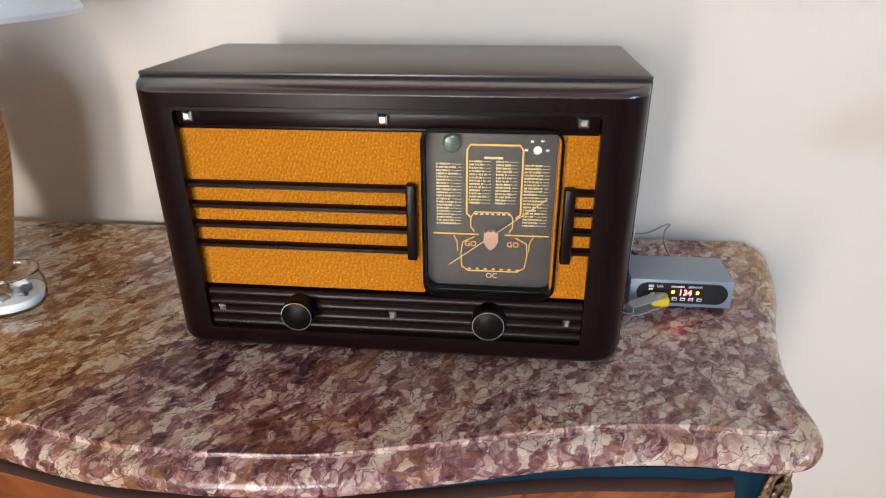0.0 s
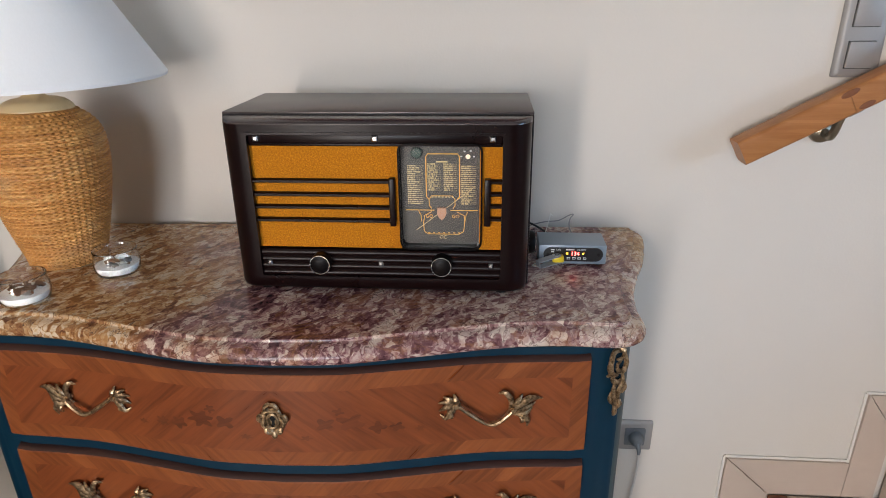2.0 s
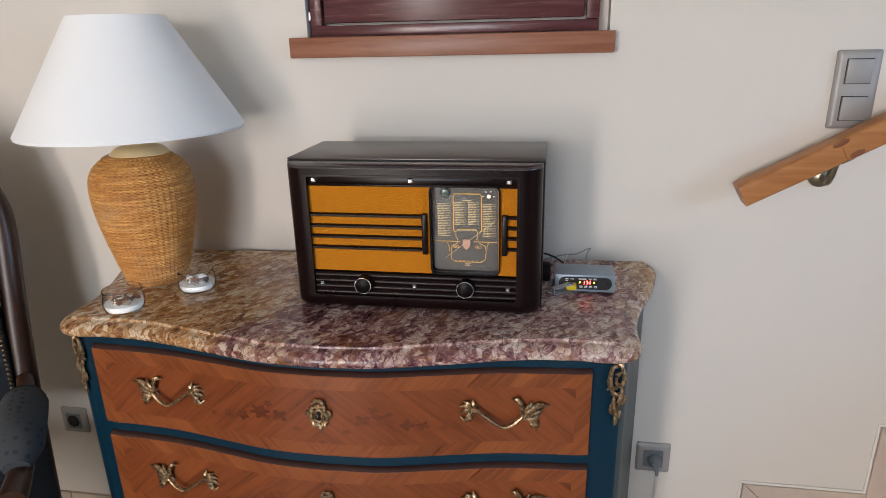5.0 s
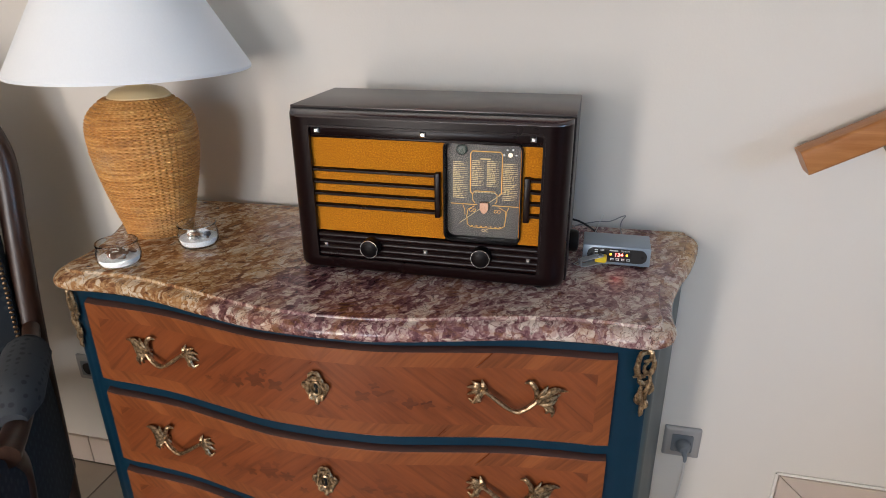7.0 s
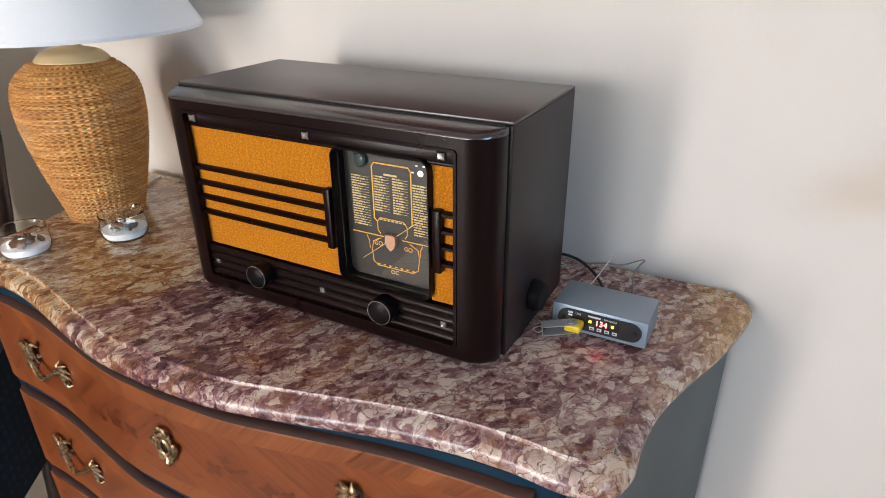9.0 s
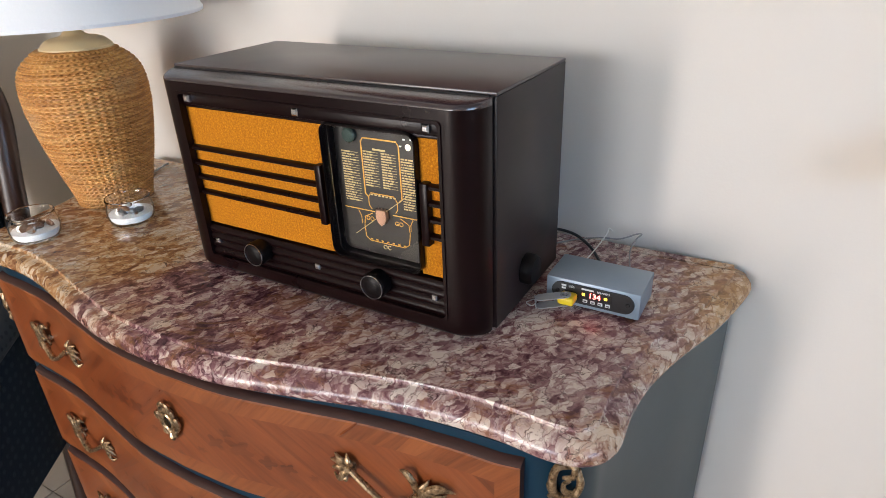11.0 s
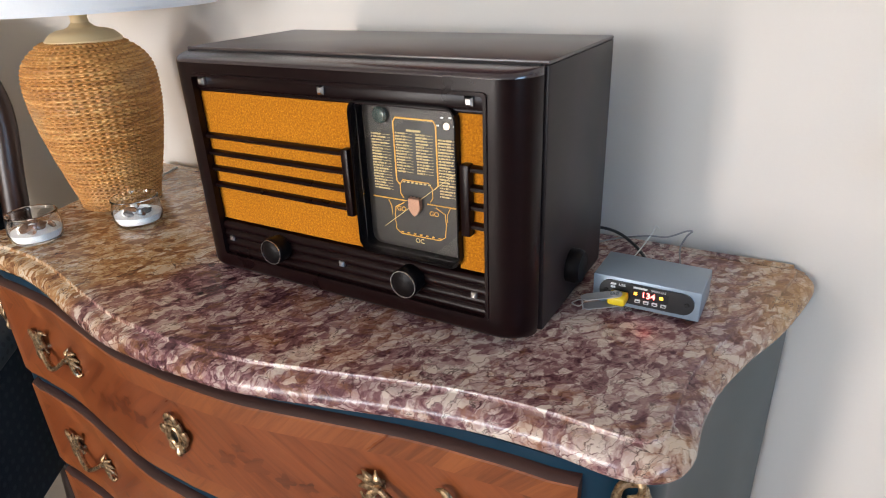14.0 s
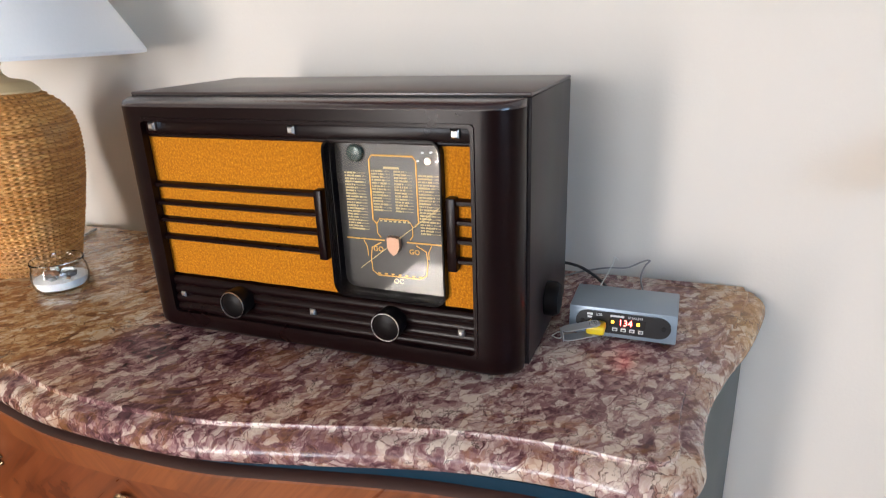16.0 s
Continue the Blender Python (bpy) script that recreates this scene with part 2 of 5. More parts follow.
def fabric(name, a, b, scale, dots=True):
    m = Mat(name, 0.95)
    v = m.coords()
    n = m.noise(v, 500, 3)
    vo = m.node("ShaderNodeTexVoronoi", Scale=scale, Randomness=0.25)
    m.link(v, vo.inputs["Vector"])
    f = m.ramp(vo.outputs["Distance"], (0.22, (1, 1, 1)), (0.32, (0, 0, 0)))
    m.base(m.mix(m.math("MULTIPLY", n, 0.5), m.mix(f, a, b), tuple(c * 0.6 for c in a)))
    m.bump(n, 0.5, 0.001)
    return m.m


def glow(name, col, power):
    m = Mat(name, 0.4)
    m.base(col)
    m.b.inputs["Emission Color"].default_value = (*col, 1)
    m.b.inputs["Emission Strength"].default_value = power
    return m.m


def tile(name, a, b):
    m = Mat(name, 0.5)
    v = m.coords()
    n, f = m.noise(v, 9, 6, 0.65, 0.6), m.noise(v, 120, 3)
    oi = m.node("ShaderNodeObjectInfo")
    col = m.mix(n, a, b)
    m.base(m.mix(m.math("MULTIPLY", oi.outputs["Random"], 0.25), col, a))
    m.rough(n, 0.45, 0.62)
    m.bump(f, 0.1, 0.0006)
    return m.m


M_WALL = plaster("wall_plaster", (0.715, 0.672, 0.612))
# for walls out of view: tone lowered to cut bounced light
M_WALLB = plaster("low_bounce_plaster", (0.52, 0.43, 0.325))
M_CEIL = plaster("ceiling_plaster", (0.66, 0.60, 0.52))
M_MARBLE = breccia()
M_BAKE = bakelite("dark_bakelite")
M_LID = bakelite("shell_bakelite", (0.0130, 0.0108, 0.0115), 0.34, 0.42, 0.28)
# same bakelite, base raised to paint in the light on the lid's top
M_LIDTOP = bakelite("lit_lid_bakelite", (0.034, 0.029, 0.029), 0.30, 0.38, 0.95)
# front's bakelite with the sheen of its upper edge put into the base colour
M_CAPEDGE = bakelite("sheen_edge_bakelite", (0.024, 0.022, 0.026), 0.20, 0.26, 1.0)
M_BEZEL = bakelite("bezel_black", (0.0035, 0.003, 0.0032), 0.22, 0.3, 0.10)
M_SLOT = plain("slot_black", (0.006, 0.005, 0.005), 0.7)
M_CLOTH = cloth("gold_speaker_cloth")
M_CHROME = plain("polished_chrome", (0.62, 0.62, 0.62), 0.28, 1.0, 0.05)
M_KNOB = bakelite("knob_black", (0.0040, 0.0036, 0.0038), 0.34, 0.40, 0.12)
M_DIALBACK = plain("dial_black", (0.016, 0.012, 0.009), 0.4, 0, 0.2)
M_DIALGLASS = glassy("dial_glass", 0.0, (0.97, 0.98, 0.98), 1.4)
M_YELLOW = plain("dial_yellow", (0.64, 0.31, 0.030), 0.5)
M_CREAMINK = plain("dial_cream_ink", (0.52, 0.385, 0.165), 0.6)
M_COPPER = plain("badge_copper", (0.36, 0.19, 0.115), 0.4, 0.35)
M_EYE = plain("magic_eye_glass", (0.03, 0.045, 0.038), 0.12)
M_FIELD = veneer("marquetry_field", (0.125, 0.0265, 0.0082), (0.31, 0.084, 0.0235), -42)
M_BAND = veneer("crossband_veneer", (0.16, 0.039, 0.0115), (0.36, 0.108, 0.031), 48)
M_INLAY = veneer("inlay_dark_veneer", (0.100, 0.022, 0.008), (0.205, 0.053, 0.017), 20, False)
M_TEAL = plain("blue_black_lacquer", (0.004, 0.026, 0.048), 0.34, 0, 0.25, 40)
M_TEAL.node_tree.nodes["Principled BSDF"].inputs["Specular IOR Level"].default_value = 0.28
# the frame's lacquer, lightened to paint the reflected light on the sides
M_TEALSIDE = plain("lit_side_lacquer", (0.05, 0.072, 0.075), 0.45, 0, 0.15, 30)
M_MAHOG = timber("dark_drawer_edge", (0.024, 0.0075, 0.005), (0.055, 0.016, 0.009), 0, 0.6)
M_GILT = gilt("gilt_bronze")
M_HOLE = plain("keyhole_black", (0.004, 0.004, 0.004), 0.9)
M_WICKER = wicker()
M_CAP = plain("lamp_cap_wood", (0.72, 0.54, 0.29), 0.35, 0, 0.12, 30)
M_SHADEM = Mat("lampshade_fabric", 0.9)
_n = M_SHADEM.noise(M_SHADEM.coords(scale=(1, 1, 0.2)), 420, 3)
M_SHADEM.base(M_SHADEM.mix(_n, (0.86, 0.885, 0.90), (0.91, 0.93, 0.945)))
M_SHADEM.b.inputs["Transmission Weight"].default_value = 0.0
M_SHADEM.bump(_n, 0.2, 0.0006)
M_SHADE = M_SHADEM.m
M_JAR = glassy("jar_glass", 0.0, (0.98, 0.99, 0.985), 1.13)
M_JAR.node_tree.nodes["Principled BSDF"].inputs["Coat Weight"].default_value = 1.0
M_SAND = plain("white_sand", (0.80, 0.79, 0.76), 0.95, 0, 0.1, 900, 0.6, 0.001)
M_SHELL = plain("brown_shell", (0.16, 0.07, 0.03), 0.5, 0, 0.4, 120)
M_STONE = plain("grey_pebble", (0.20, 0.18, 0.16), 0.6, 0, 0.4, 120)
M_ALU = plain("grey_blue_metal_case", (0.25, 0.31, 0.37), 0.36, 0.25, 0.08, 200)
M_BLACKP = plain("black_plastic", (0.012, 0.012, 0.013), 0.35, 0, 0.2)
M_PRINT = plain("white_print", (0.60, 0.62, 0.62), 0.6)
M_RED = glow("red_led", (1.0, 0.065, 0.055), 1.3)
M_AMBER = glow("amber_led", (1.0, 0.45, 0.03), 0.35)
M_USBY = plain("yellow_plastic", (0.70, 0.52, 0.02), 0.35, 0, 0.1)
M_USBG = plain("grey_metal_swivel", (0.42, 0.43, 0.45), 0.35, 0.5, 0.1)
M_WIRE_K = plain("black_cable", (0.01, 0.01, 0.011), 0.5)
M_WIRE_G = plain("grey_wire", (0.22, 0.21, 0.21), 0.5)
M_WIRE_W = plain("white_cable", (0.62, 0.60, 0.56), 0.5)
M_SILLW = timber("sill_wood", (0.20, 0.065, 0.032), (0.38, 0.16, 0.085), 0, 0.4)
M_SHUT = timber("shutter_wood", (0.075, 0.022, 0.024), (0.16, 0.055, 0.058), 0, 0.24, 1.6)
M_PINE = timber("handrail_pine", (0.34, 0.125, 0.035), (0.52, 0.235, 0.08), 0, 0.4)
M_KNOT = plain("pine_knot", (0.21, 0.072, 0.025), 0.45, 0, 0.3)
M_BRASS = plain("dull_brass", (0.27, 0.235, 0.175), 0.32, 0.9, 0.15)
M_PLATE = plain("silver_plate", (0.36, 0.35, 0.34), 0.5, 0.3, 0.06, 200)
M_PLATED = plain("grey_socket_well", (0.17, 0.19, 0.21), 0.4, 0.2)
M_TILE = tile("pinkish_stone_tile", (0.52, 0.42, 0.35), (0.64, 0.54, 0.46))
M_FTILE = tile("floor_tile", (0.33, 0.275, 0.22), (0.41, 0.35, 0.285))
M_GROUT = plain("grout", (0.26, 0.22, 0.175), 0.9, 0, 0.2)
M_NOSING = timber("stair_nosing_wood", (0.15, 0.05, 0.02), (0.28, 0.11, 0.045), 1)
M_CAULK = plain("white_caulk", (0.78, 0.75, 0.70), 0.8)
M_CHAIRW = timber("walnut_chair_wood", (0.022, 0.009, 0.006), (0.060, 0.025, 0.013), 2, 0.35)
M_CHAIRB = fabric("dark_blue_brocade", (0.010, 0.015, 0.022), (0.024, 0.033, 0.040), 42)
M_CHAIRG = fabric("grey_dotted_fabric", (0.052, 0.057, 0.063), (0.022, 0.026, 0.030), 55)
M_NAIL = plain("bronze_nail", (0.14, 0.09, 0.05), 0.35, 0.85)


# ---- building helpers ----
ROOT = {}


def thing(name, label, category, m=None, group="", kind=""):
    ob = new(name)
    ob.empty_display_size = 0.05
    m = m or Matrix.Identity(4)
    ob.matrix_world = m
    ROOT[ob] = m.copy()
    return tagged(ob, label, category, group, kind)


def part(name, bm, mat, parent=None, label="", smooth=True, local=False, sharp=35):
    """Links a bmesh as one mesh under a thing or a part. Coordinates are the world's unless local."""
    if parent is not None and not local:
        bm.transform(ROOT[parent].inverted())
    bmesh.ops.recalc_face_normals(bm, faces=bm.faces)
    me = bpy.data.meshes.new(name)
    for e in bm.edges:
        e.smooth = not (len(e.link_faces) == 2 and e.calc_face_angle(0) > radians(sharp))
    for f in bm.faces:
        f.smooth = smooth
    bm.to_mesh(me)
    bm.free()
    for mm in (mat if isinstance(mat, (list, tuple)) else [mat]):
        me.materials.append(mm)
    ob = new(name, me)
    ROOT[ob] = ROOT[parent] if parent is not None else Matrix.Identity(4)
    if parent is not None:
        ob.parent = parent
    if label:
        ob["label"] = label
    return ob


def block(x0, x1, y0, y1, z0, z1, bevel=0.0, seg=2):
    bm = bmesh.new()
    bmesh.ops.create_cube(bm, size=1)
    for v in bm.verts:
        v.co = Vector((x0 + (v.co.x + 0.5) * (x1 - x0), y0 + (v.co.y + 0.5) * (y1 - y0), z0 + (v.co.z + 0.5) * (z1 - z0)))
    if bevel:
        bmesh.ops.bevel(bm, geom=bm.edges[:], offset=bevel, segments=seg, affect="EDGES", profile=0.5)
    return bm


def merge(*bms):
    out = bmesh.new()
    for b in bms:
        me = bpy.data.meshes.new("tmp")
        b.to_mesh(me)
        b.free()
        out.from_mesh(me)
        bpy.data.meshes.remove(me)
    return out


def loft(rings, cap=True, closed=True):
    """Skins rings of points (all of one length)."""
    bm = bmesh.new()
    rows = [[bm.verts.new(p) for p in r] for r in rings]
    n = len(rows[0])
    for a, b in zip(rows, rows[1:]):
        for i in range(n if closed else n - 1):
            j = (i + 1) % n
            bm.faces.new((a[i], a[j], b[j], b[i]))
    if cap and closed:
        bm.faces.new(rows[0][::-1])
        bm.faces.new(rows[-1])
    return bm


def lathe(profile, centre, n=48, cap=True, axis="z"):
    rings = []
    for r, h in profile:
        ring = []
        for i in range(n):
            a = 2 * math.pi * i / n
            c, s = r * math.cos(a), r * math.sin(a)
            p = {"z": (c, s, h), "y": (c, h, s), "x": (h, c, s)}[axis]
            ring.append(Vector(centre) + Vector(p))
        rings.append(ring)
    return loft(rings, cap)


def spline(pts, per=6):
    """Catmull-Rom through the points."""
    pts = [Vector(p) for p in pts]
    out = []
    ext = [2 * pts[0] - pts[1]] + pts + [2 * pts[-1] - pts[-2]]
    for i in range(1, len(ext) - 2):
        a, b, c, d = ext[i - 1:i + 3]
        for k in range(per):
            t = k / per
            out.append(0.5 * ((2 * b) + (c - a) * t + (2 * a - 5 * b + 4 * c - d) * t * t + (3 * b - a - 3 * c + d) * t ** 3))
    out.append(pts[-1])
    return out


def sweep(pts, radii, n=8, flat=1.0, side=(0, 1, 0), per=6, cap=True):
    """A tube along a smooth line; radii run evenly along it; flat squeezes it along side."""
    line = spline(pts, per)
    side = Vector(side).normalized()
    rings = []
    for i, p in enumerate(line):
        t = (line[min(i + 1, len(line) - 1)] - line[max(i - 1, 0)]).normalized()
        f = i / (len(line) - 1) * (len(radii) - 1)
        k = min(int(f), len(radii) - 2)
        r = radii[k] + (radii[k + 1] - radii[k]) * (f - k)
        u = side - t * side.dot(t)
        u = u.normalized() if u.length > 1e-4 else t.orthogonal().normalized()
        w = t.cross(u)
        rings.append([p + u * (r * flat * math.cos(a)) + w * (r * math.sin(a)) for a in (2 * math.pi * j / n for j in range(n))])
    return loft(rings, cap)


def rounded(x0, x1, z0, z1, r, seg=6):
    """A rounded rectangle as a list of (x, z)."""
    out = []
    for cx, cz, a0 in ((x1 - r, z1 - r, 0), (x0 + r, z1 - r, 90), (x0 + r, z0 + r, 180), (x1 - r, z0 + r, 270)):
        for i in range(seg + 1):
            a = radians(a0 + 90 * i / seg)
            out.append((cx + r * math.cos(a), cz + r * math.sin(a)))
    return out


def slab(poly, y0, y1):
    """A prism of an (x, z) outline from y0 to y1."""
    return loft([[(x, y0, z) for x, z in poly], [(x, y1, z) for x, z in poly]])


def frame_ring(outer, inner, y0, y1):
    """A frame between two outlines of one length, from y0 (front) to y1."""
    return loft([[(x, y1, z) for x, z in outer], [(x, y0, z) for x, z in outer], [(x, y0, z) for x, z in inner], [(x, y1, z) for x, z in inner], [(x, y1, z) for x, z in outer]], cap=False)


def lettering(name, text, size, m, mat, parent, depth=0.0002):
    cu = bpy.data.curves.new(name, "FONT")
    cu.body, cu.size, cu.extrude, cu.align_x, cu.align_y = text, size, depth, "CENTER", "CENTER"
    tmp = bpy.data.objects.new(name, cu)
    scene.collection.objects.link(tmp)
    bpy.context.view_layer.update()
    me = bpy.data.meshes.new_from_object(tmp.evaluated_get(bpy.context.evaluated_depsgraph_get()))
    bpy.data.objects.remove(tmp)
    bm = bmesh.new()
    bm.from_mesh(me)
    bm.transform(m)
    return part(name, bm, mat, parent, smooth=False)


FACING = pose(0, 0, 0, 90, 0, 0)


# ---- the room ----
def wall_with_hole(name, axis, at0, at1, a0, a1, z0, z1, holes, mat):
    """A wall across x (axis 'y') or y (axis 'x'), with rectangular openings that go through it."""
    bms = []
    cuts = sorted(holes)
    cur = a0
    spans = []
    for h0, h1, hz0, hz1 in cuts:
        spans.append((cur, h0, z0, z1))
        if hz0 > z0:
            spans.append((h0, h1, z0, hz0))
        if hz1 < z1:
            spans.append((h0, h1, hz1, z1))
        cur = h1
    spans.append((cur, a1, z0, z1))
    for s0, s1, q0, q1 in spans:
        bms.append(block(s0, s1, at0, at1, q0, q1) if axis == "y" else block(at0, at1, s0, s1, q0, q1))
    return tagged(part(name, merge(*bms), mat, smooth=False), kind="structure")


tagged(wall_with_hole("wall_north", "y", WALL, WALL + 0.22, WEST - 0.2, EAST + 0.2, FLOOR - 0.1, CEIL, [(-0.41, 0.237, 1.345, 2.15)], M_WALL), "cream painted plaster wall behind the chest of drawers", "wall")
tagged(wall_with_hole("wall_south", "y", SOUTH - 0.22, SOUTH, WEST - 0.2, EAST + 0.2, FLOOR - 0.1, CEIL, [(-1.90, -1.32, FLOOR, 2.1), (-0.95, 0.05, 1.15, 2.25)], M_WALLB), "unseen beige plaster wall, darkened to cut bounce, with a garden door and a window opening", "wall")
tagged(wall_with_hole("wall_west", "x", WEST - 0.22, WEST, SOUTH, WALL, FLOOR - 0.1, CEIL, [], M_WALLB), "unseen beige plaster wall, darkened to cut bounce", "wall")
tagged(wall_with_hole("wall_east", "x", EAST, EAST + 0.22, SOUTH, WALL, FLOOR - 0.1, CEIL, [(-2.20, -0.40, 1.03, 2.13)], M_WALLB), "unseen beige plaster wall, darkened to cut bounce, with a window opening", "wall")
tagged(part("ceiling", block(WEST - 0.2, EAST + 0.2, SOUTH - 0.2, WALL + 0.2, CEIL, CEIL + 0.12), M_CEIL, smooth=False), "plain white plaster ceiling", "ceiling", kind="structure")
# added overhang, out of view: stops the sun entering the south window
tagged(part("sun_blocker_roof", block(-1.25, 0.6, SOUTH - 1.9, SOUTH - 0.225, 2.35, 2.45), M_CEIL, smooth=False), "unseen plain slab added to keep the sun out of the window", "roof", kind="structure")
# added outdoor blocker, never in view; its height sets the floor's sun patch
tagged(part("sun_blocker_wall", block(-4.5, 0.6, SOUTH - 1.5, SOUTH - 1.3, FLOOR - 0.1, 2.60), M_WALLB, smooth=False), "unseen plain slab added to trim the sun patch behind the garden door", "wall", kind="structure")
floor = tagged(part("floor", block(WEST - 0.2, EAST + 0.2, SOUTH - 0.2, WALL + 0.2, FLOOR - 0.12, FLOOR - 0.004), M_GROUT, smooth=False), "beige stone tile floor with thin grout joints", "floor", kind="structure")


# ---- window with its sill and closed inner shutter ----
def build_window():
    w = thing("window_1", "dark varnished wooden shutter closed in a wall opening", "window", pose(-0.087, WALL, 1.365), kind="structure")
    y0, y1 = WALL + 0.012, WALL + 0.045
    x0, x1, z0, z1 = -0.405, 0.216, 1.366, 2.145
    f = 0.034
    part("shutter_rail", block(x0, x1, y0, y1, z0, z0 + 0.022, 0.002), M_SHUT, w)
    part("shutter_rail", block(x0, x1, y0, y1, z1 - f, z1, 0.002), M_SHUT, w)
    part("shutter_stile", block(x0, x0 + f - 0.008, y0, y1, z0 + 0.0225, z1 - f - 0.0005, 0.002), M_SHUT, w)
    part("shutter_stile", block(x1 - f + 0.008, x1, y0, y1, z0 + 0.0225, z1 - f - 0.0005, 0.002), M_SHUT, w)
    part("shutter_panel", block(x0 + 0.030, x1 - 0.030, y0 + 0.005, y1 - 0.004, z0 + 0.027, z1 - f - 0.005, 0.003), M_SHUT, w, "dark reddish varnished panel")
    part("hinge_leaf", block(x0 - 0.004, x0 + 0.002, y0 - 0.003, y0 + 0.01, 1.40, 1.418, 0.001), M_CHROME, w)
    sill = tagged(part("window_sill", block(-0.443, 0.247, WALL - 0.030, WALL + 0.012, 1.322, 1.3645, 0.0025), M_SILLW), "reddish brown wooden window sill board on the wall", "window sill", kind="structure")
    part("reveal_board", block(x0 - 0.004, x1 + 0.02, y1 + 0.004, WALL + 0.2, 1.346, 2.149), M_WALL, w, smooth=False)
    return w


build_window()


# ---- skirting tiles, stairs and handrail ----
def build_skirting():
    s = thing("baseboard", "beige stone skirting tiles along the wall foot", "baseboard", pose(-1.6, WALL, FLOOR), kind="structure")
    x = WEST
    while x < 0.60:
        e = min(x + 0.30, 0.60)
        part("tile", block(x + 0.0015, e - 0.0015, WALL - 0.010, WALL - 0.0005, FLOOR + 0.001, FLOOR + 0.094, 0.0015), M_TILE, s)
        x = e


build_skirting()
GOING, RISE = 0.2415, 0.19
STEP_X, STEP_Z = 0.728, 0.200


def build_stairs():
    st = thing("stairs", "tiled stairs with brown wooden nosings rising along the wall", "stairs", pose(1.2, 0.5, FLOOR), kind="structure")
    yf = 0.02
    for i in range(6):
        x0, z = STEP_X + GOING * i, STEP_Z + RISE * i
        bot = FLOOR if i == 0 else z - RISE
        part("riser", block(x0 + 0.012, x0 + 0.03, yf, WALL - 0.011, bot, z - 0.031), M_TILE, st, smooth=False)
        part("step_body", block(x0 + 0.0305, EAST - 0.02 if i == 5 else x0 + 0.0305 + GOING - 0.001, yf, WALL - 0.011, FLOOR, z - 0.012), M_GROUT, st, smooth=False)
        part("nosing", block(x0, x0 + 0.045, yf - 0.01, WALL - 0.011, z - 0.030, z, 0.004), M_NOSING, st, "brown wooden stair nosing")
        for k in range(3):
            ya = yf + (WALL - 0.012 - yf) * k / 3
            yb = yf + (WALL - 0.012 - yf) * (k + 1) / 3
            part("tread_tile", block(x0 + 0.047, x0 + GOING + 0.011, ya + 0.001, yb - 0.001, z - 0.0115, z - 0.001, 0.0012), M_TILE, st)
    part("step_body", block(STEP_X + 0.012, STEP_X + 0.0300, yf, yf + 0.01, FLOOR, STEP_Z - 0.031), M_GROUT, st, smooth=False)
    # stepped skirting on the wall
    w0, w1 = WALL - 0.010, WALL - 0.0005
    for i in range(5):
        xl, zt = 0.618 + 0.2785 * i, 0.298 + 0.187 * i
        zb = STEP_Z + RISE * i
        zlow = FLOOR if i == 0 else STEP_Z + RISE * (i - 1) + 0.0005
        zcaulk = FLOOR if i == 0 else zt - 0.187
        # upright piece beside the riser, then the level piece over the tread
        part("skirting_tile", slab([(xl, zlow), (STEP_X + GOING * i - 0.001, zlow), (STEP_X + GOING * i - 0.001, zb), (xl + 0.003, zt)][::-1], w0, w1), M_TILE, st, smooth=False)
        xr = xl + 0.2775
        part("skirting_tile", slab([(xl + 0.0055, zt), (STEP_X + GOING * i + 0.0015, zb + 0.0005), (xr, zb + 0.0005), (xr, zt)][::-1], w0, w1), M_TILE, st, smooth=False)
        part("caulk_line", sweep([(xl - 0.002, WALL - 0.003, zcaulk), (xl - 0.002, WALL - 0.003, zt + 0.002)], [0.0035, 0.0035], 6, per=2), M_CAULK, st)
        part("caulk_line", sweep([(xl - 0.002, WALL - 0.003, zt + 0.003), (xr, WALL - 0.003, zt + 0.003)], [0.0035, 0.0035], 6, per=2), M_CAULK, st)


build_stairs()


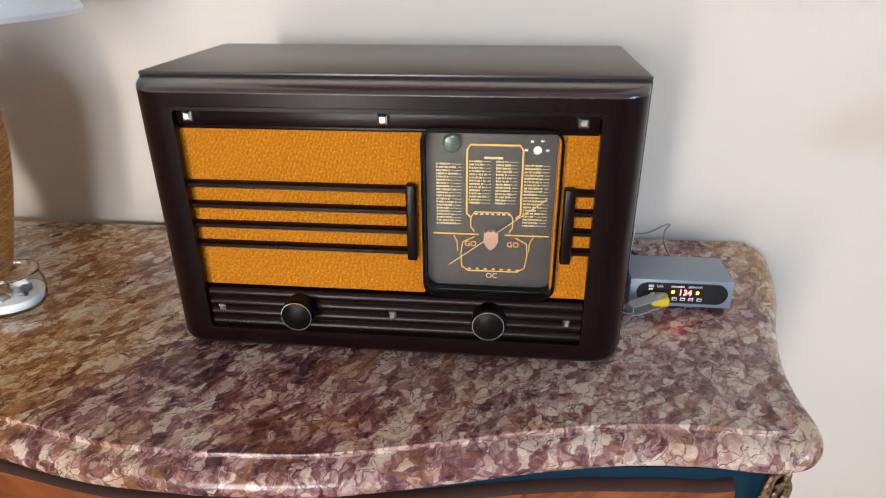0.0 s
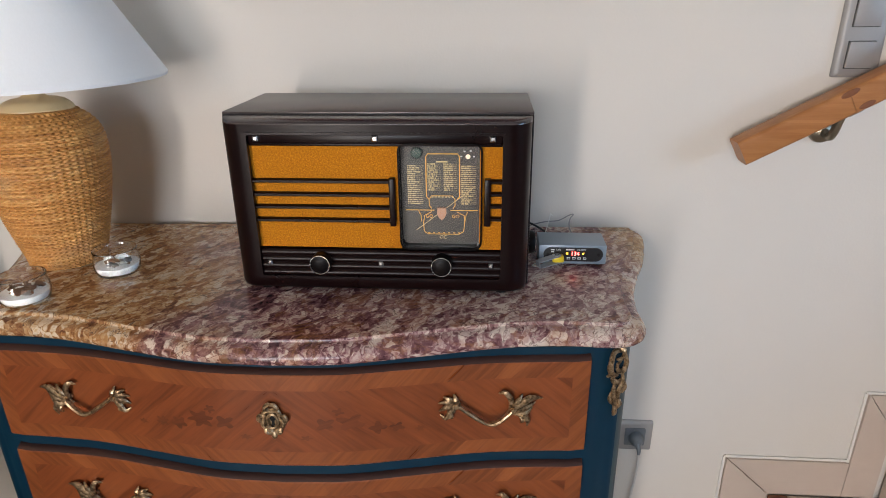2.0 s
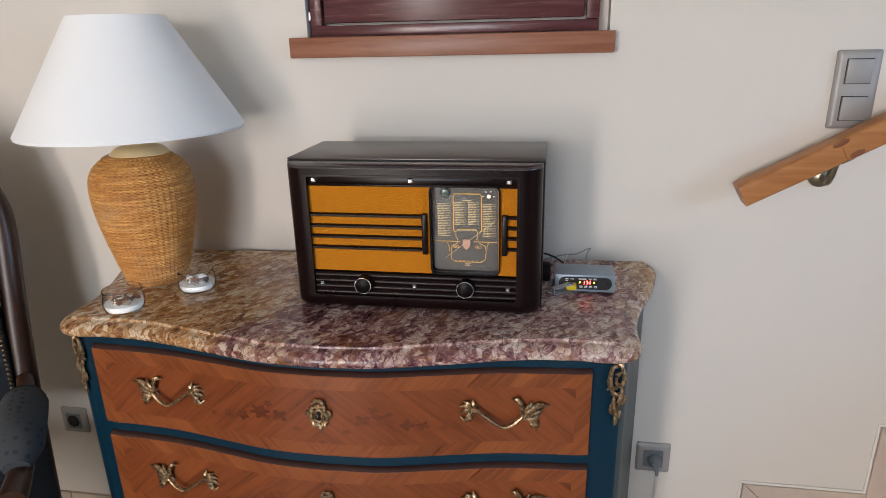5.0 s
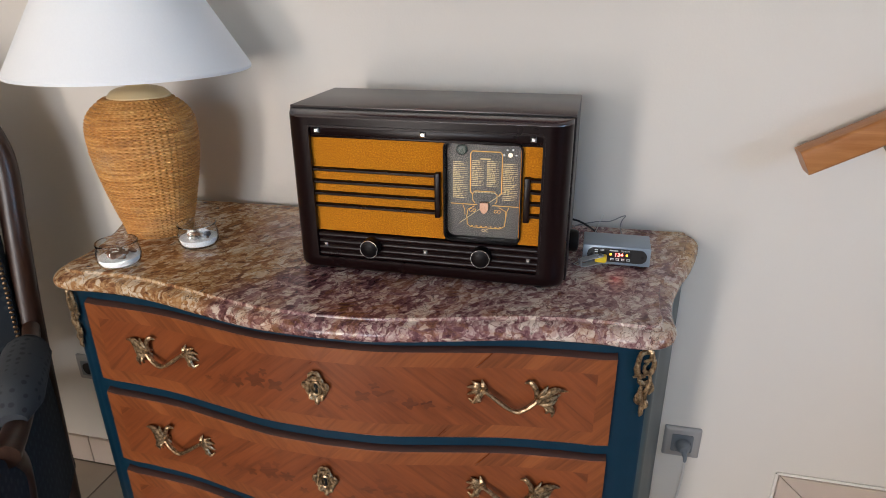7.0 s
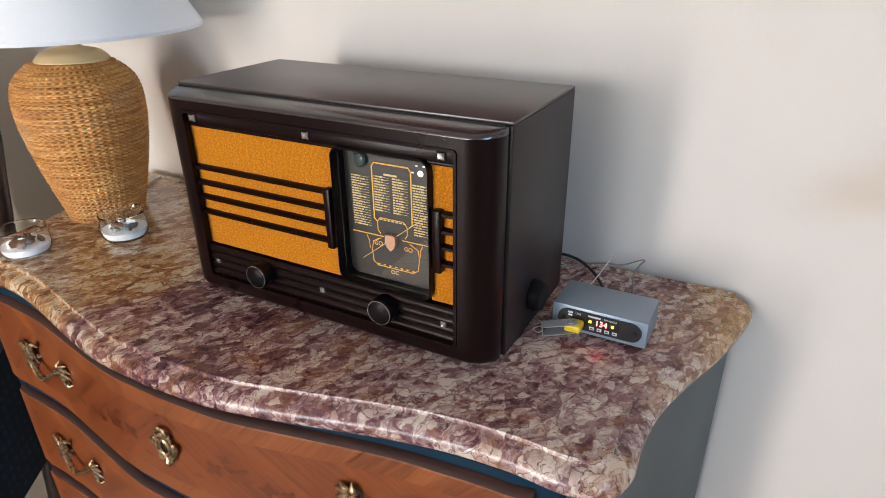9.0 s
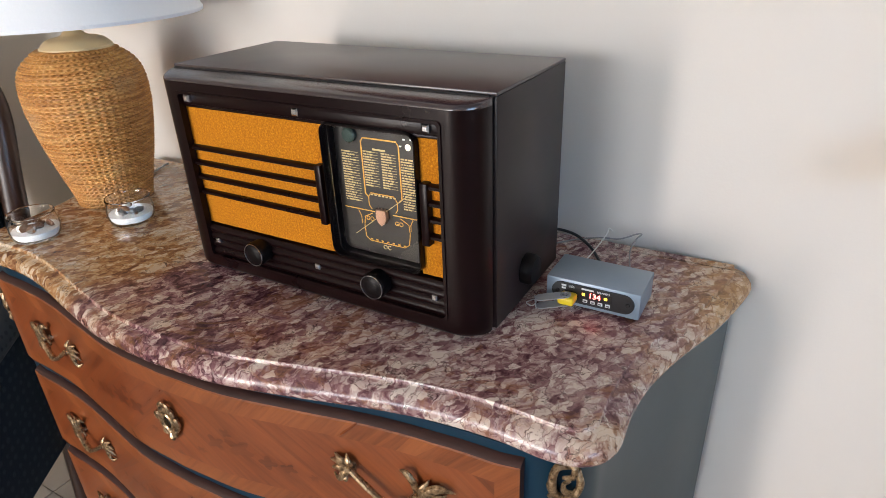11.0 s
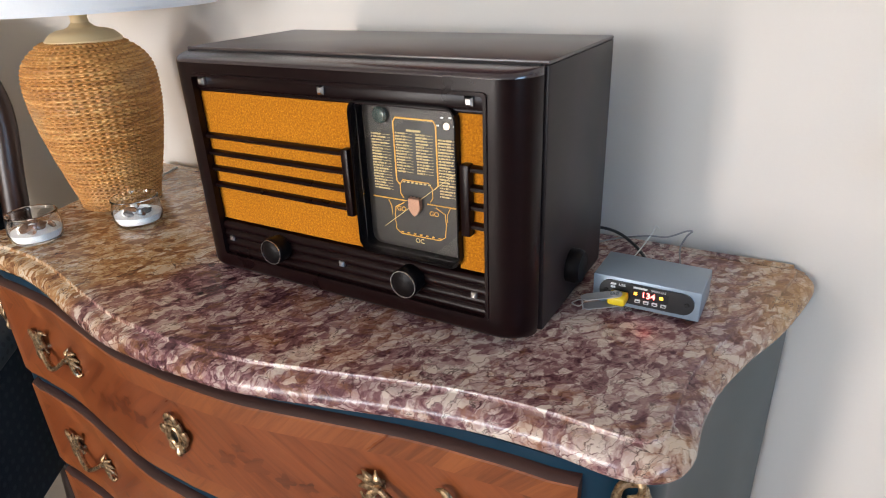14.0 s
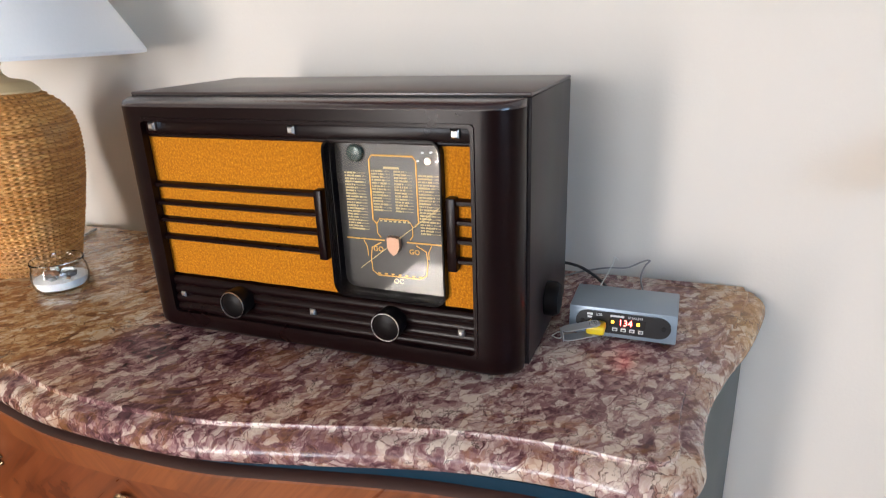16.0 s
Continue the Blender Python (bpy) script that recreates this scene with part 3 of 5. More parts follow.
def build_handrail():
    h = thing("handrail", "square orange pine handrail sloping up along the wall", "handrail", pose(0.66, 0.86, 1.08))
    tip, ang, length = Vector((0.508, 0.856, 1.043)), 28.7, 2.3
    rot = pose(tip.x, tip.y, tip.z, 0, -ang, 0)
    prof = rounded(-0.024, 0.024, -0.0265, 0.0205, 0.007, 3)
    joints = [0.0, 0.1955, 0.347, length]
    for a, b in zip(joints, joints[1:]):
        bm = loft([[(a + 0.0004, y, z) for y, z in prof], [(b - 0.0004, y, z) for y, z in prof]])
        bm.transform(rot)
        part("rail_length", bm, M_PINE, h)
    for at, zz, r in ((0.196, 0.014, 0.010), (0.215, -0.018, 0.009), (0.347, 0.018, 0.011)):
        bm = lathe([(r, 0), (r * 0.9, -0.0006), (0.0004, -0.0008)], (0, 0, 0), 14, True, "y")
        bm.transform(rot @ Matrix.Translation((at, -0.0242, zz)) @ Matrix.Diagonal((1.6, 1, 0.6, 1)))
        part("knot", bm, M_KNOT, h, "dark knot in the pine")
    bk = part("bracket", lathe([(0.0225, 0.0), (0.0235, -0.006), (0.022, -0.012), (0.012, -0.020), (0.0005, -0.022)], (0.676, WALL, 1.070), 28, True, "y"), M_BRASS, h, "dull brass wall bracket")
    part("bracket_arm", sweep([(0.676, WALL - 0.015, 1.070), (0.678, 0.875, 1.066), (0.680, 0.858, 1.105)], [0.008, 0.008, 0.008], 10), M_BRASS, bk)
    part("screw", lathe([(0.003, -0.0185), (0.0022, -0.0205)], (0.684, WALL, 1.061), 10, True, "y"), M_CHROME, bk)
    bm = block(-0.012, 0.012, -0.012, 0.012, -0.004, 0, 0.001)
    bm.transform(rot @ Matrix.Translation((0.2, 0, -0.0266)))
    part("bracket_plate", bm, M_BRASS, bk)


build_handrail()


def build_switch():
    s = thing("light_switch", "silver grey double light switch plate on the wall", "light switch", pose(0.712, WALL, 1.243))
    x0, x1, z0, z1 = 0.672, 0.752, 1.167, 1.318
    rings = []
    for k, (ins, y) in enumerate(((0, WALL), (0, WALL - 0.005), (0.003, WALL - 0.009), (0.008, WALL - 0.011))):
        rings.append([(x, y, z) for x, z in rounded(x0 + ins, x1 - ins, z0 + ins, z1 - ins, 0.004, 3)])
    part("cover_plate", loft(rings), M_PLATE, s)
    for zc in (1.278, 1.207):
        part("switch_well", block(0.688, 0.736, WALL - 0.0113, WALL - 0.0105, zc - 0.024, zc + 0.024), M_SLOT, s, smooth=False)
        bm = block(0.6892, 0.7348, WALL - 0.0165, WALL - 0.0105, zc - 0.0228, zc + 0.0228, 0.0012)
        bm.transform(Matrix.Translation((0.712, WALL - 0.012, zc)) @ pose(0, 0, 0, 3) @ Matrix.Translation((-0.712, -(WALL - 0.012), -zc)))
        part("rocker", bm, M_PLATE, s)


build_switch()


def build_socket(name_pose, label, plugged):
    s = thing("wall_socket", label, "socket", name_pose, group="wall sockets")
    h = 0.0405
    rings = []
    for ins, y in ((0, 0.0), (0, -0.005), (0.003, -0.008), (0.007, -0.0095)):
        rings.append([(x, y, z) for x, z in rounded(-h + ins, h - ins, -h + ins, h - ins, 0.004, 3)])
    part("cover_plate", loft(rings), M_PLATE, s, local=True)
    part("socket_insert", frame_ring(rounded(-0.0235, 0.0235, -0.0235, 0.0235, 0.004, 6), [(0.0195 * math.cos(2 * math.pi * (i + 3.5) / 28), 0.0195 * math.sin(2 * math.pi * (i + 3.5) / 28)) for i in range(28)], -0.0118, -0.0092), M_PLATED, s, local=True)
    part("socket_well", lathe([(0.0195, -0.0117), (0.0188, -0.0098), (0.0004, -0.0097)], (0, 0, 0), 28, True, "y"), M_PLATED if plugged else M_SLOT, s, local=True)
    for dx in (-0.0095, 0.0095):
        part("contact_hole", lathe([(0.0027, -0.0101), (0.0027, -0.0097)], (dx, 0, 0), 10, True, "y"), M_HOLE, s, local=True)
    return s


build_socket(pose(0.402, WALL, 0.352), "silver grey wall socket with a plug in it", True)
build_socket(pose(-1.226, WALL, 0.318), "dark grey empty wall socket beside the chest", False)


def build_plug():
    p = thing("power_plug", "grey power plug with a thin white cord in the wall socket", "plug", pose(0.404, WALL - 0.012, 0.352))
    part("plug_body", lathe([(0.0165, -0.0105), (0.0165, -0.020), (0.014, -0.028), (0.008, -0.034), (0.0005, -0.035)], (0.404, WALL, 0.350), 24, True, "y"), M_PLATED, p)
    part("plug_neck", sweep([(0.405, WALL - 0.030, 0.346), (0.408, WALL - 0.036, 0.334), (0.409, WALL - 0.036, 0.322)], [0.0065, 0.005, 0.0035], 10), M_PLATED, p)
    part("cord", sweep([(0.409, WALL - 0.036, 0.324), (0.409, WALL - 0.034, 0.27), (0.402, WALL - 0.03, 0.18), (0.390, WALL - 0.026, 0.08), (0.372, WALL - 0.03, FLOOR + 0.006), (0.30, WALL - 0.06, FLOOR + 0.004)], [0.003, 0.003], 8), M_WIRE_W, p, "thin white cord")


build_plug()


# ---- chest of drawers with its marble top ----
CX = -0.2575
HALF = [(0, 0.402), (0.10, 0.408), (0.20, 0.430), (0.29, 0.453), (0.36, 0.466), (0.43, 0.470), (0.485, 0.467), (0.521, 0.478), (0.539, 0.508), (0.539, 0.56), (0.546, 0.62), (0.566, 0.69), (0.592, 0.76), (0.611, 0.83), (0.620, 0.878), (0.615, 0.897)]
CHEST = Matrix.Translation((CX, 0.65, 0)) @ pose(0, 0, 0, 0, 0, 1.0)
YB = 0.65


def outline(inset):
    """The serpentine plan, in the chest's own frame, moved inwards."""
    half = spline([(u * 1.012, y - YB, 0) for u, y in HALF], 6)
    pts = [Vector((-p.x, p.y)) for p in half[::-1]] + [Vector((p.x, p.y)) for p in half[1:]]
    n = len(pts)
    out = []
    for i, p in enumerate(pts):
        t = pts[min(i + 1, n - 1)] - pts[max(i - 1, 0)]
        nrm = Vector((-t.y, t.x)).normalized()
        out.append(p + nrm * inset)
    back = 0.897 - YB
    for i in (0, -1):
        out[i] = Vector((out[i].x, back))
    return out


def body_outline():
    """The carcass under the marble: it stands nearer the edge towards the front corners."""
    a, b = outline(0.020), outline(0.004)
    out = []
    for p, q in zip(a, b):
        k = min(1.0, abs(p.x) / 0.36) ** 2 if p.y < -0.1 else 0.0
        if p.y < -0.1 and abs(p.x) > 0.44:
            k = max(0.0, 1 - (abs(p.x) - 0.44) / 0.06)
        out.append(p + (q - p) * k)
    return out


BODY = body_outline()


def body_y(u):
    u = abs(u)
    run = [p for p in BODY if p.x >= -0.02 and p.y < -0.1]
    for a, b in zip(run, run[1:]):
        if a.x <= u <= b.x:
            return a.y + (b.y - a.y) * (u - a.x) / max(1e-6, b.x - a.x)
    return run[-1].y


def build_marble():
    t = thing("marble_top", "polished purple and ochre breccia marble top with moulded edge", "marble top", CHEST @ Matrix.Translation((0, 0, 0.838)))
    prof = [(0.010, 0.8385), (0.004, 0.8390), (0.0012, 0.842), (0.0, 0.847), (0.001, 0.852), (0.004, 0.857), (0.009, 0.8615), (0.016, 0.8638), (0.0215, 0.8646), (0.0222, 0.8652), (0.0228, 0.8690), (0.0236, 0.8698), (0.026, 0.87)]
    bm = loft([[(p.x, p.y, z - 0.838) for p in outline(i)] for i, z in prof])
    part("slab", bm, M_MARBLE, t, local=True, sharp=38)


build_marble()


def drawer_front(u0, u1, z0, z1, thick, band):
    """A bowed drawer front: field and crossband, with u and v in metres on its UV map."""
    bm = bmesh.new()
    uvl = bm.loops.layers.uv.new("UVMap")
    us = sorted(set([u0, u0 + band, u1 - band, u1] + [u0 + (u1 - u0) * i / 48 for i in range(49)]))
    zs = [z0, z0 + 0.0015, z0 + band, z0 + band + 0.02, (z0 + z1) / 2, z1 - band - 0.02, z1 - band, z1 - 0.0015, z1, z1 + 0.003, z1 + 0.006]
    ys = {u: body_y(u) for u in us}
    grid = []
    for z in zs:
        lip = 0.0012 if z in (z0, z1) else (0.0 if z < z1 else 0.0042 if z < z1 + 0.005 else 0.0105)
        grid.append([bm.verts.new((u, ys[u] - thick + lip, z)) for u in us])
    back = [[bm.verts.new((u, ys[u] + 0.004, z)) for u in us] for z in (z0, z1 + 0.006)]
    mid = (z0 + z1) / 2

    def face(vs, mi):
        f = bm.faces.new(vs)
        f.material_index = mi
        for l in f.loops:
            l[uvl].uv = (l.vert.co.x, l.vert.co.z - mid)
        return f

    nz, nu = len(zs), len(us)
    for j in range(nz - 1):
        for i in range(nu - 1):
            uc, zc = (us[i] + us[i + 1]) / 2, (zs[j] + zs[j + 1]) / 2
            edge = uc < u0 + band or uc > u1 - band or zc < z0 + band or zc > z1 - band
            face((grid[j][i], grid[j][i + 1], grid[j + 1][i + 1], grid[j + 1][i]), 2 if zc > z1 else 1 if edge else 0)
    for i in range(nu - 1):
        face((back[0][i], back[0][i + 1], grid[0][i + 1], grid[0][i]), 2)
        face((grid[-1][i], grid[-1][i + 1], back[1][i + 1], back[1][i]), 2)
    for i in (0, nu - 1):
        face([g[i] for g in grid] + [back[1][i], back[0][i]], 2)
    return bm


def flower(cu, cz, r, seed, thick):
    """A lobed leaf or bloom of dark veneer let into the front."""
    rnd = random.Random(seed)
    n = 22
    lobes, ph, sq = rnd.randint(4, 6), rnd.random() * 6, rnd.uniform(0.5, 0.9)
    pts = []
    for i in range(n):
        a = 2 * math.pi * i / n
        rr = r * (0.78 + 0.26 * math.cos(lobes * a + ph) + rnd.uniform(-0.1, 0.1))
        u, z = cu + rr * math.cos(a), cz + rr * sq * math.sin(a)
        pts.append((u, body_y(u) - thick - 0.0004, z))
    bm = bmesh.new()
    uvl = bm.loops.layers.uv.new("UVMap")
    c = bm.verts.new((cu, body_y(cu) - thick - 0.0005, cz))
    vs = [bm.verts.new(p) for p in pts]
    for i in range(n):
        f = bm.faces.new((c, vs[i], vs[(i + 1) % n]))
        for l in f.loops:
            l[uvl].uv = (l.vert.co.x, l.vert.co.z)
    return bm


HS = 0.155 / 400


def blade(pts, radii, flip, flat=0.55, y=-0.006):
    """One leaf or bar of a mount; points are across and down from its middle."""
    line = []
    n = len(pts)
    for i, (a, b) in enumerate(pts):
        lift = math.sin(math.pi * i / (n - 1)) * 0.004
        line.append(((a - 325) * HS * flip, y - lift, (260 - b) * HS))
    return sweep(line, [r * HS * 0.98 for r in radii], 8, flat * 1.3, (0, 1, 0), 4)


def handle_mesh(flip):
    left = merge(
        blade([(205, 243), (165, 222), (122, 232)], [6, 15, 3], flip),
        blade([(205, 243), (160, 242), (124, 266)], [6, 15, 3], flip),
        blade([(205, 243), (172, 262), (150, 296), (128, 284)], [6, 14, 9, 3], flip),
        blade([(203, 240), (188, 214), (181, 192)], [6, 12, 2], flip),
        blade([(203, 240), (164, 212), (140, 203)], [6, 12, 3], flip),
        blade([(160, 262), (172, 290), (158, 298)], [6, 9, 4], flip))
    right = merge(
        blade([(400, 275), (398, 226), (376, 193), (352, 200)], [9, 12, 11, 3], flip),
        blade([(385, 292), (430, 254), (472, 222), (522, 230)], [8, 17, 15, 2], flip),
        blade([(385, 292), (445, 268), (494, 246)], [8, 16, 3], flip),
        blade([(398, 288), (440, 294), (464, 320), (466, 357)], [8, 15, 13, 2], flip),
        blade([(395, 288), (450, 288), (484, 268)], [8, 14, 3], flip),
        blade([(402, 275), (424, 236), (442, 208)], [8, 13, 3], flip),
        blade([(430, 292), (446, 320), (440, 340)], [7, 10, 3], flip))
    bail = blade([(198, 240), (250, 280), (300, 314), (332, 319), (368, 302), (400, 274)], [8, 9, 8, 10, 9, 10], flip, 1.0, -0.012)
    posts = [lathe([(0.005, 0.004), (0.004, -0.014)], ((a - 325) * HS * flip, 0, (260 - b) * HS), 10, True, "y") for a, b in ((190, 240), (405, 270))]
    return right, left, bail, *posts


def escutcheon_mesh():
    bms = []
    ring = []
    for i in range(28):
        a = 2 * math.pi * i / 28
        k = 1 + 0.10 * math.cos(5 * a + 1.2)
        ring.append((0.0165 * k * math.cos(a), -0.004, 0.021 * k * math.sin(a)))
    bms.append(sweep(ring + ring[:1], [0.0046, 0.0046], 7, 0.7, (0, 1, 0), 2, False))
    inner = [(0.0095 * math.cos(2 * math.pi * i / 16), -0.005, 0.013 * math.sin(2 * math.pi * i / 16)) for i in range(17)]
    bms.append(sweep(inner, [0.0026, 0.0026], 6, 1, (0, 1, 0), 2, False))
    bms.append(lathe([(0.014, 0.001), (0.014, -0.002), (0.0005, -0.0025)], (0, 0, 0), 24, True, "y"))
    for s in (1, -1):
        bms.append(sweep([(0.004 * s, -0.004, 0.018), (0.010 * s, -0.006, 0.026), (0.004 * s, -0.006, 0.033), (-0.003 * s, -0.005, 0.029)], [0.003, 0.0042, 0.0035, 0.002], 7, 0.7))
        bms.append(sweep([(0.012 * s, -0.004, 0.006), (0.021 * s, -0.006, 0.010), (0.023 * s, -0.005, 0.001), (0.017 * s, -0.004, -0.004)], [0.003, 0.0045, 0.004, 0.002], 7, 0.7))
        bms.append(sweep([(0.012 * s, -0.004, -0.010), (0.012 * s, -0.006, -0.020), (0.004 * s, -0.005, -0.025)], [0.003, 0.004, 0.002], 7, 0.7))
    bms.append(sweep([(0, -0.004, -0.020), (0.001, -0.006, -0.028), (0, -0.004, -0.035)], [0.004, 0.0055, 0.002], 8, 0.7))
    return merge(*bms)


def corner_mount_mesh(s):
    """Gilt C-scroll with a hanging leaf; s mirrors it."""
    b = []
    b.append(sweep([(0.010 * s, -0.003, 0.000), (-0.012 * s, -0.006, 0.002), (-0.018 * s, -0.007, -0.018), (-0.012 * s, -0.006, -0.036), (0.002 * s, -0.004, -0.040)], [0.003, 0.005, 0.0055, 0.005, 0.003], 8, 0.7))
    b.append(sweep([(0.012 * s, -0.003, -0.004), (0.016 * s, -0.006, -0.020), (0.010 * s, -0.006, -0.034), (-0.002 * s, -0.007, -0.030), (-0.004 * s, -0.007, -0.020), (0.004 * s, -0.006, -0.016)], [0.004, 0.005, 0.005, 0.004, 0.003, 0.002], 8, 0.7))
    b.append(sweep([(-0.008 * s, -0.004, -0.036), (-0.010 * s, -0.006, -0.046), (0.0, -0.007, -0.052), (0.010 * s, -0.005, -0.048)], [0.003, 0.005, 0.005, 0.002], 8, 0.7))
    b.append(sweep([(0.012 * s, -0.004, -0.040), (0.012 * s, -0.006, -0.056), (0.004 * s, -0.007, -0.070), (0.008 * s, -0.005, -0.084)], [0.003, 0.0055, 0.005, 0.003], 8, 0.7))
    b.append(sweep([(-0.002 * s, -0.004, -0.052), (-0.006 * s, -0.006, -0.068), (-0.004 * s, -0.007, -0.082), (0.004 * s, -0.006, -0.094)], [0.003, 0.0055, 0.006, 0.003], 8, 0.7))
    b.append(sweep([(0.006 * s, -0.004, -0.082), (0.010 * s, -0.006, -0.092), (0.002 * s, -0.006, -0.100)], [0.003, 0.005, 0.003], 8, 0.7))
    b.append(sweep([(-0.014 * s, -0.004, -0.012), (-0.021 * s, -0.006, -0.022), (-0.017 * s, -0.006, -0.034), (-0.022 * s, -0.004, -0.040)], [0.002, 0.004, 0.004, 0.002], 8, 0.7))
    b.append(sweep([(0.000 * s, -0.004, 0.006), (0.008 * s, -0.007, 0.002), (0.006 * s, -0.007, -0.010), (-0.006 * s, -0.006, -0.012)], [0.002, 0.0045, 0.004, 0.002], 8, 0.7))
    b.append(sweep([(0.016 * s, -0.004, -0.052), (0.019 * s, -0.006, -0.064), (0.013 * s, -0.005, -0.074)], [0.002, 0.004, 0.002], 8, 0.7))
    b.append(sweep([(-0.010 * s, -0.004, -0.070), (-0.013 * s, -0.006, -0.080), (-0.006 * s, -0.005, -0.090)], [0.002, 0.0042, 0.002], 8, 0.7))
    b.append(sweep([(0.001 * s, -0.004, -0.094), (0.001 * s, -0.006, -0.106), (0.0, -0.004, -0.114)], [0.004, 0.0055, 0.002], 8, 0.7))
    return merge(*b)


def build_chest():
    c = thing("chest_of_drawers", "serpentine marquetry chest of drawers, blue-black frame and gilt mounts", "chest of drawers", CHEST @ Matrix.Translation((0, 0, FLOOR)))
    dz = -FLOOR
    pts = BODY
    # carcass: front lacquer, and sides in a greyer tone for the light they reflect
    bm = bmesh.new()
    n = len(pts)
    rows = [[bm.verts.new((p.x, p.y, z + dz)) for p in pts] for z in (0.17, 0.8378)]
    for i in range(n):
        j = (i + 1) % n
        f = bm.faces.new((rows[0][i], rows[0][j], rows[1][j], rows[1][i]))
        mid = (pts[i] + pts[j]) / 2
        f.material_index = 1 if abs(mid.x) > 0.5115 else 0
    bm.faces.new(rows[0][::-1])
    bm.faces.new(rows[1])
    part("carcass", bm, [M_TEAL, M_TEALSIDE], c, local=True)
    U, T = 0.461, 0.012
    tiers = [(0.660, 0.8195), (0.470, 0.6290), (0.282, 0.4400)]
    for k, (z0, z1) in enumerate(tiers):
        bm = drawer_front(-U, U, z0 + dz, z1 + dz, T, 0.026)
        d = part("drawer_front", bm, [M_FIELD, M_BAND, M_MAHOG], c, local=True)
        zc = (z0 + z1) / 2 + dz
        for side in (1, -1):
            uh = 0.316 if side > 0 else -0.304
            yh = body_y(uh) - T
            slope = (body_y(0.36) - body_y(0.27)) / 0.09 * side
            m = Matrix.Translation((uh, yh, zc + 0.009)) @ pose(0, 0, 0, 0, 0, math.degrees(math.atan(slope)))
            hand = None
            for nm, hb in zip(("handle", "inner_leaf", "bail", "post", "post"), handle_mesh(side)):
                hb.transform(m)
                if hand is None:
                    hand = part("handle", hb, M_GILT, d, "gilt bronze acanthus leaf drawer pull", local=True)
                else:
                    part(nm, hb, M_GILT, d, local=True)
            # dark veneer flowers beside the pulls
            for q, (fu, fz, fr) in enumerate(((0.075, -0.004, 0.016), (0.112, -0.001, 0.023), (0.150, -0.014, 0.014), (0.178, -0.016, 0.012), (0.212, -0.022, 0.008), (0.045, -0.028, 0.010), (0.095, 0.018, 0.009))):
                part("inlay", flower(fu * side, zc + fz, fr, 31 * k + 7 * q + side, T), M_INLAY, d, local=True)
        e = escutcheon_mesh()
        e.transform(Matrix.Translation((0.0, body_y(0) - T, zc + 0.006)) @ Matrix.Diagonal((0.86, 1, 0.9, 1)))
        es = part("escutcheon", e, M_GILT, d, "gilt bronze keyhole mount", local=True)
        kh = merge(lathe([(0.0042, -0.0032), (0.0042, -0.0024)], (0, 0, 0.003), 12, True, "y"), slab([(-0.0022, -0.009), (0.0022, -0.009), (0.0014, 0.003), (-0.0014, 0.003)], -0.0032, -0.0024))
        kh.transform(Matrix.Translation((0.0, body_y(0) - T, zc + 0.006)))
        part("keyhole", kh, M_HOLE, d, local=True)
    for s in (1, -1):
        b = corner_mount_mesh(s)
        b.transform(Matrix.Translation((0.502 * s, body_y(0.502) - 0.001, 0.826 + dz)) @ pose(0, 0, 0, 0, 0, 24 * s) @ Matrix.Diagonal((0.82, 1, 1, 1)))
        part("corner_mount", b, M_GILT, c, "gilt bronze scroll corner mount", local=True)
    # apron and legs
    part("apron", loft([[(u, body_y(u), z + dz) for u, z in [(-0.46 + 0.023 * i, 0.1705) for i in range(41)]] + [(u, body_y(u) + 0.02, 0.1705 + dz) for u in [0.46 - 0.023 * i for i in range(41)]],
                        [(u, body_y(u), z + dz) for u, z in [(-0.46 + 0.023 * i, 0.10 + 0.05 * abs(math.sin(i * math.pi / 20))) for i in range(41)]] + [(u, body_y(u) + 0.02, 0.10 + 0.05 * abs(math.sin((40 - j) * math.pi / 20)) + dz) for j, u in enumerate([0.46 - 0.023 * i for i in range(41)])]]), M_TEAL, c, local=True)
    for s in (1, -1):
        for yy in (-0.155, 0.20):
            ux = (0.475 if yy < 0 else 0.545) * s
            part("leg", sweep([(ux, yy, 0.1705 + dz), (ux + 0.008 * s, yy - 0.008, 0.10 + dz), (ux + 0.002 * s, yy, 0.02 + dz), (ux + 0.010 * s, yy - 0.012, 0.002)], [0.034, 0.028, 0.018, 0.020], 12), M_TEAL, c, local=True)
            part("sabot", sweep([(ux + 0.010 * s, yy - 0.012, 0.03), (ux + 0.012 * s, yy - 0.016, 0.0005)], [0.021, 0.024], 12), M_GILT, c, local=True)


build_chest()


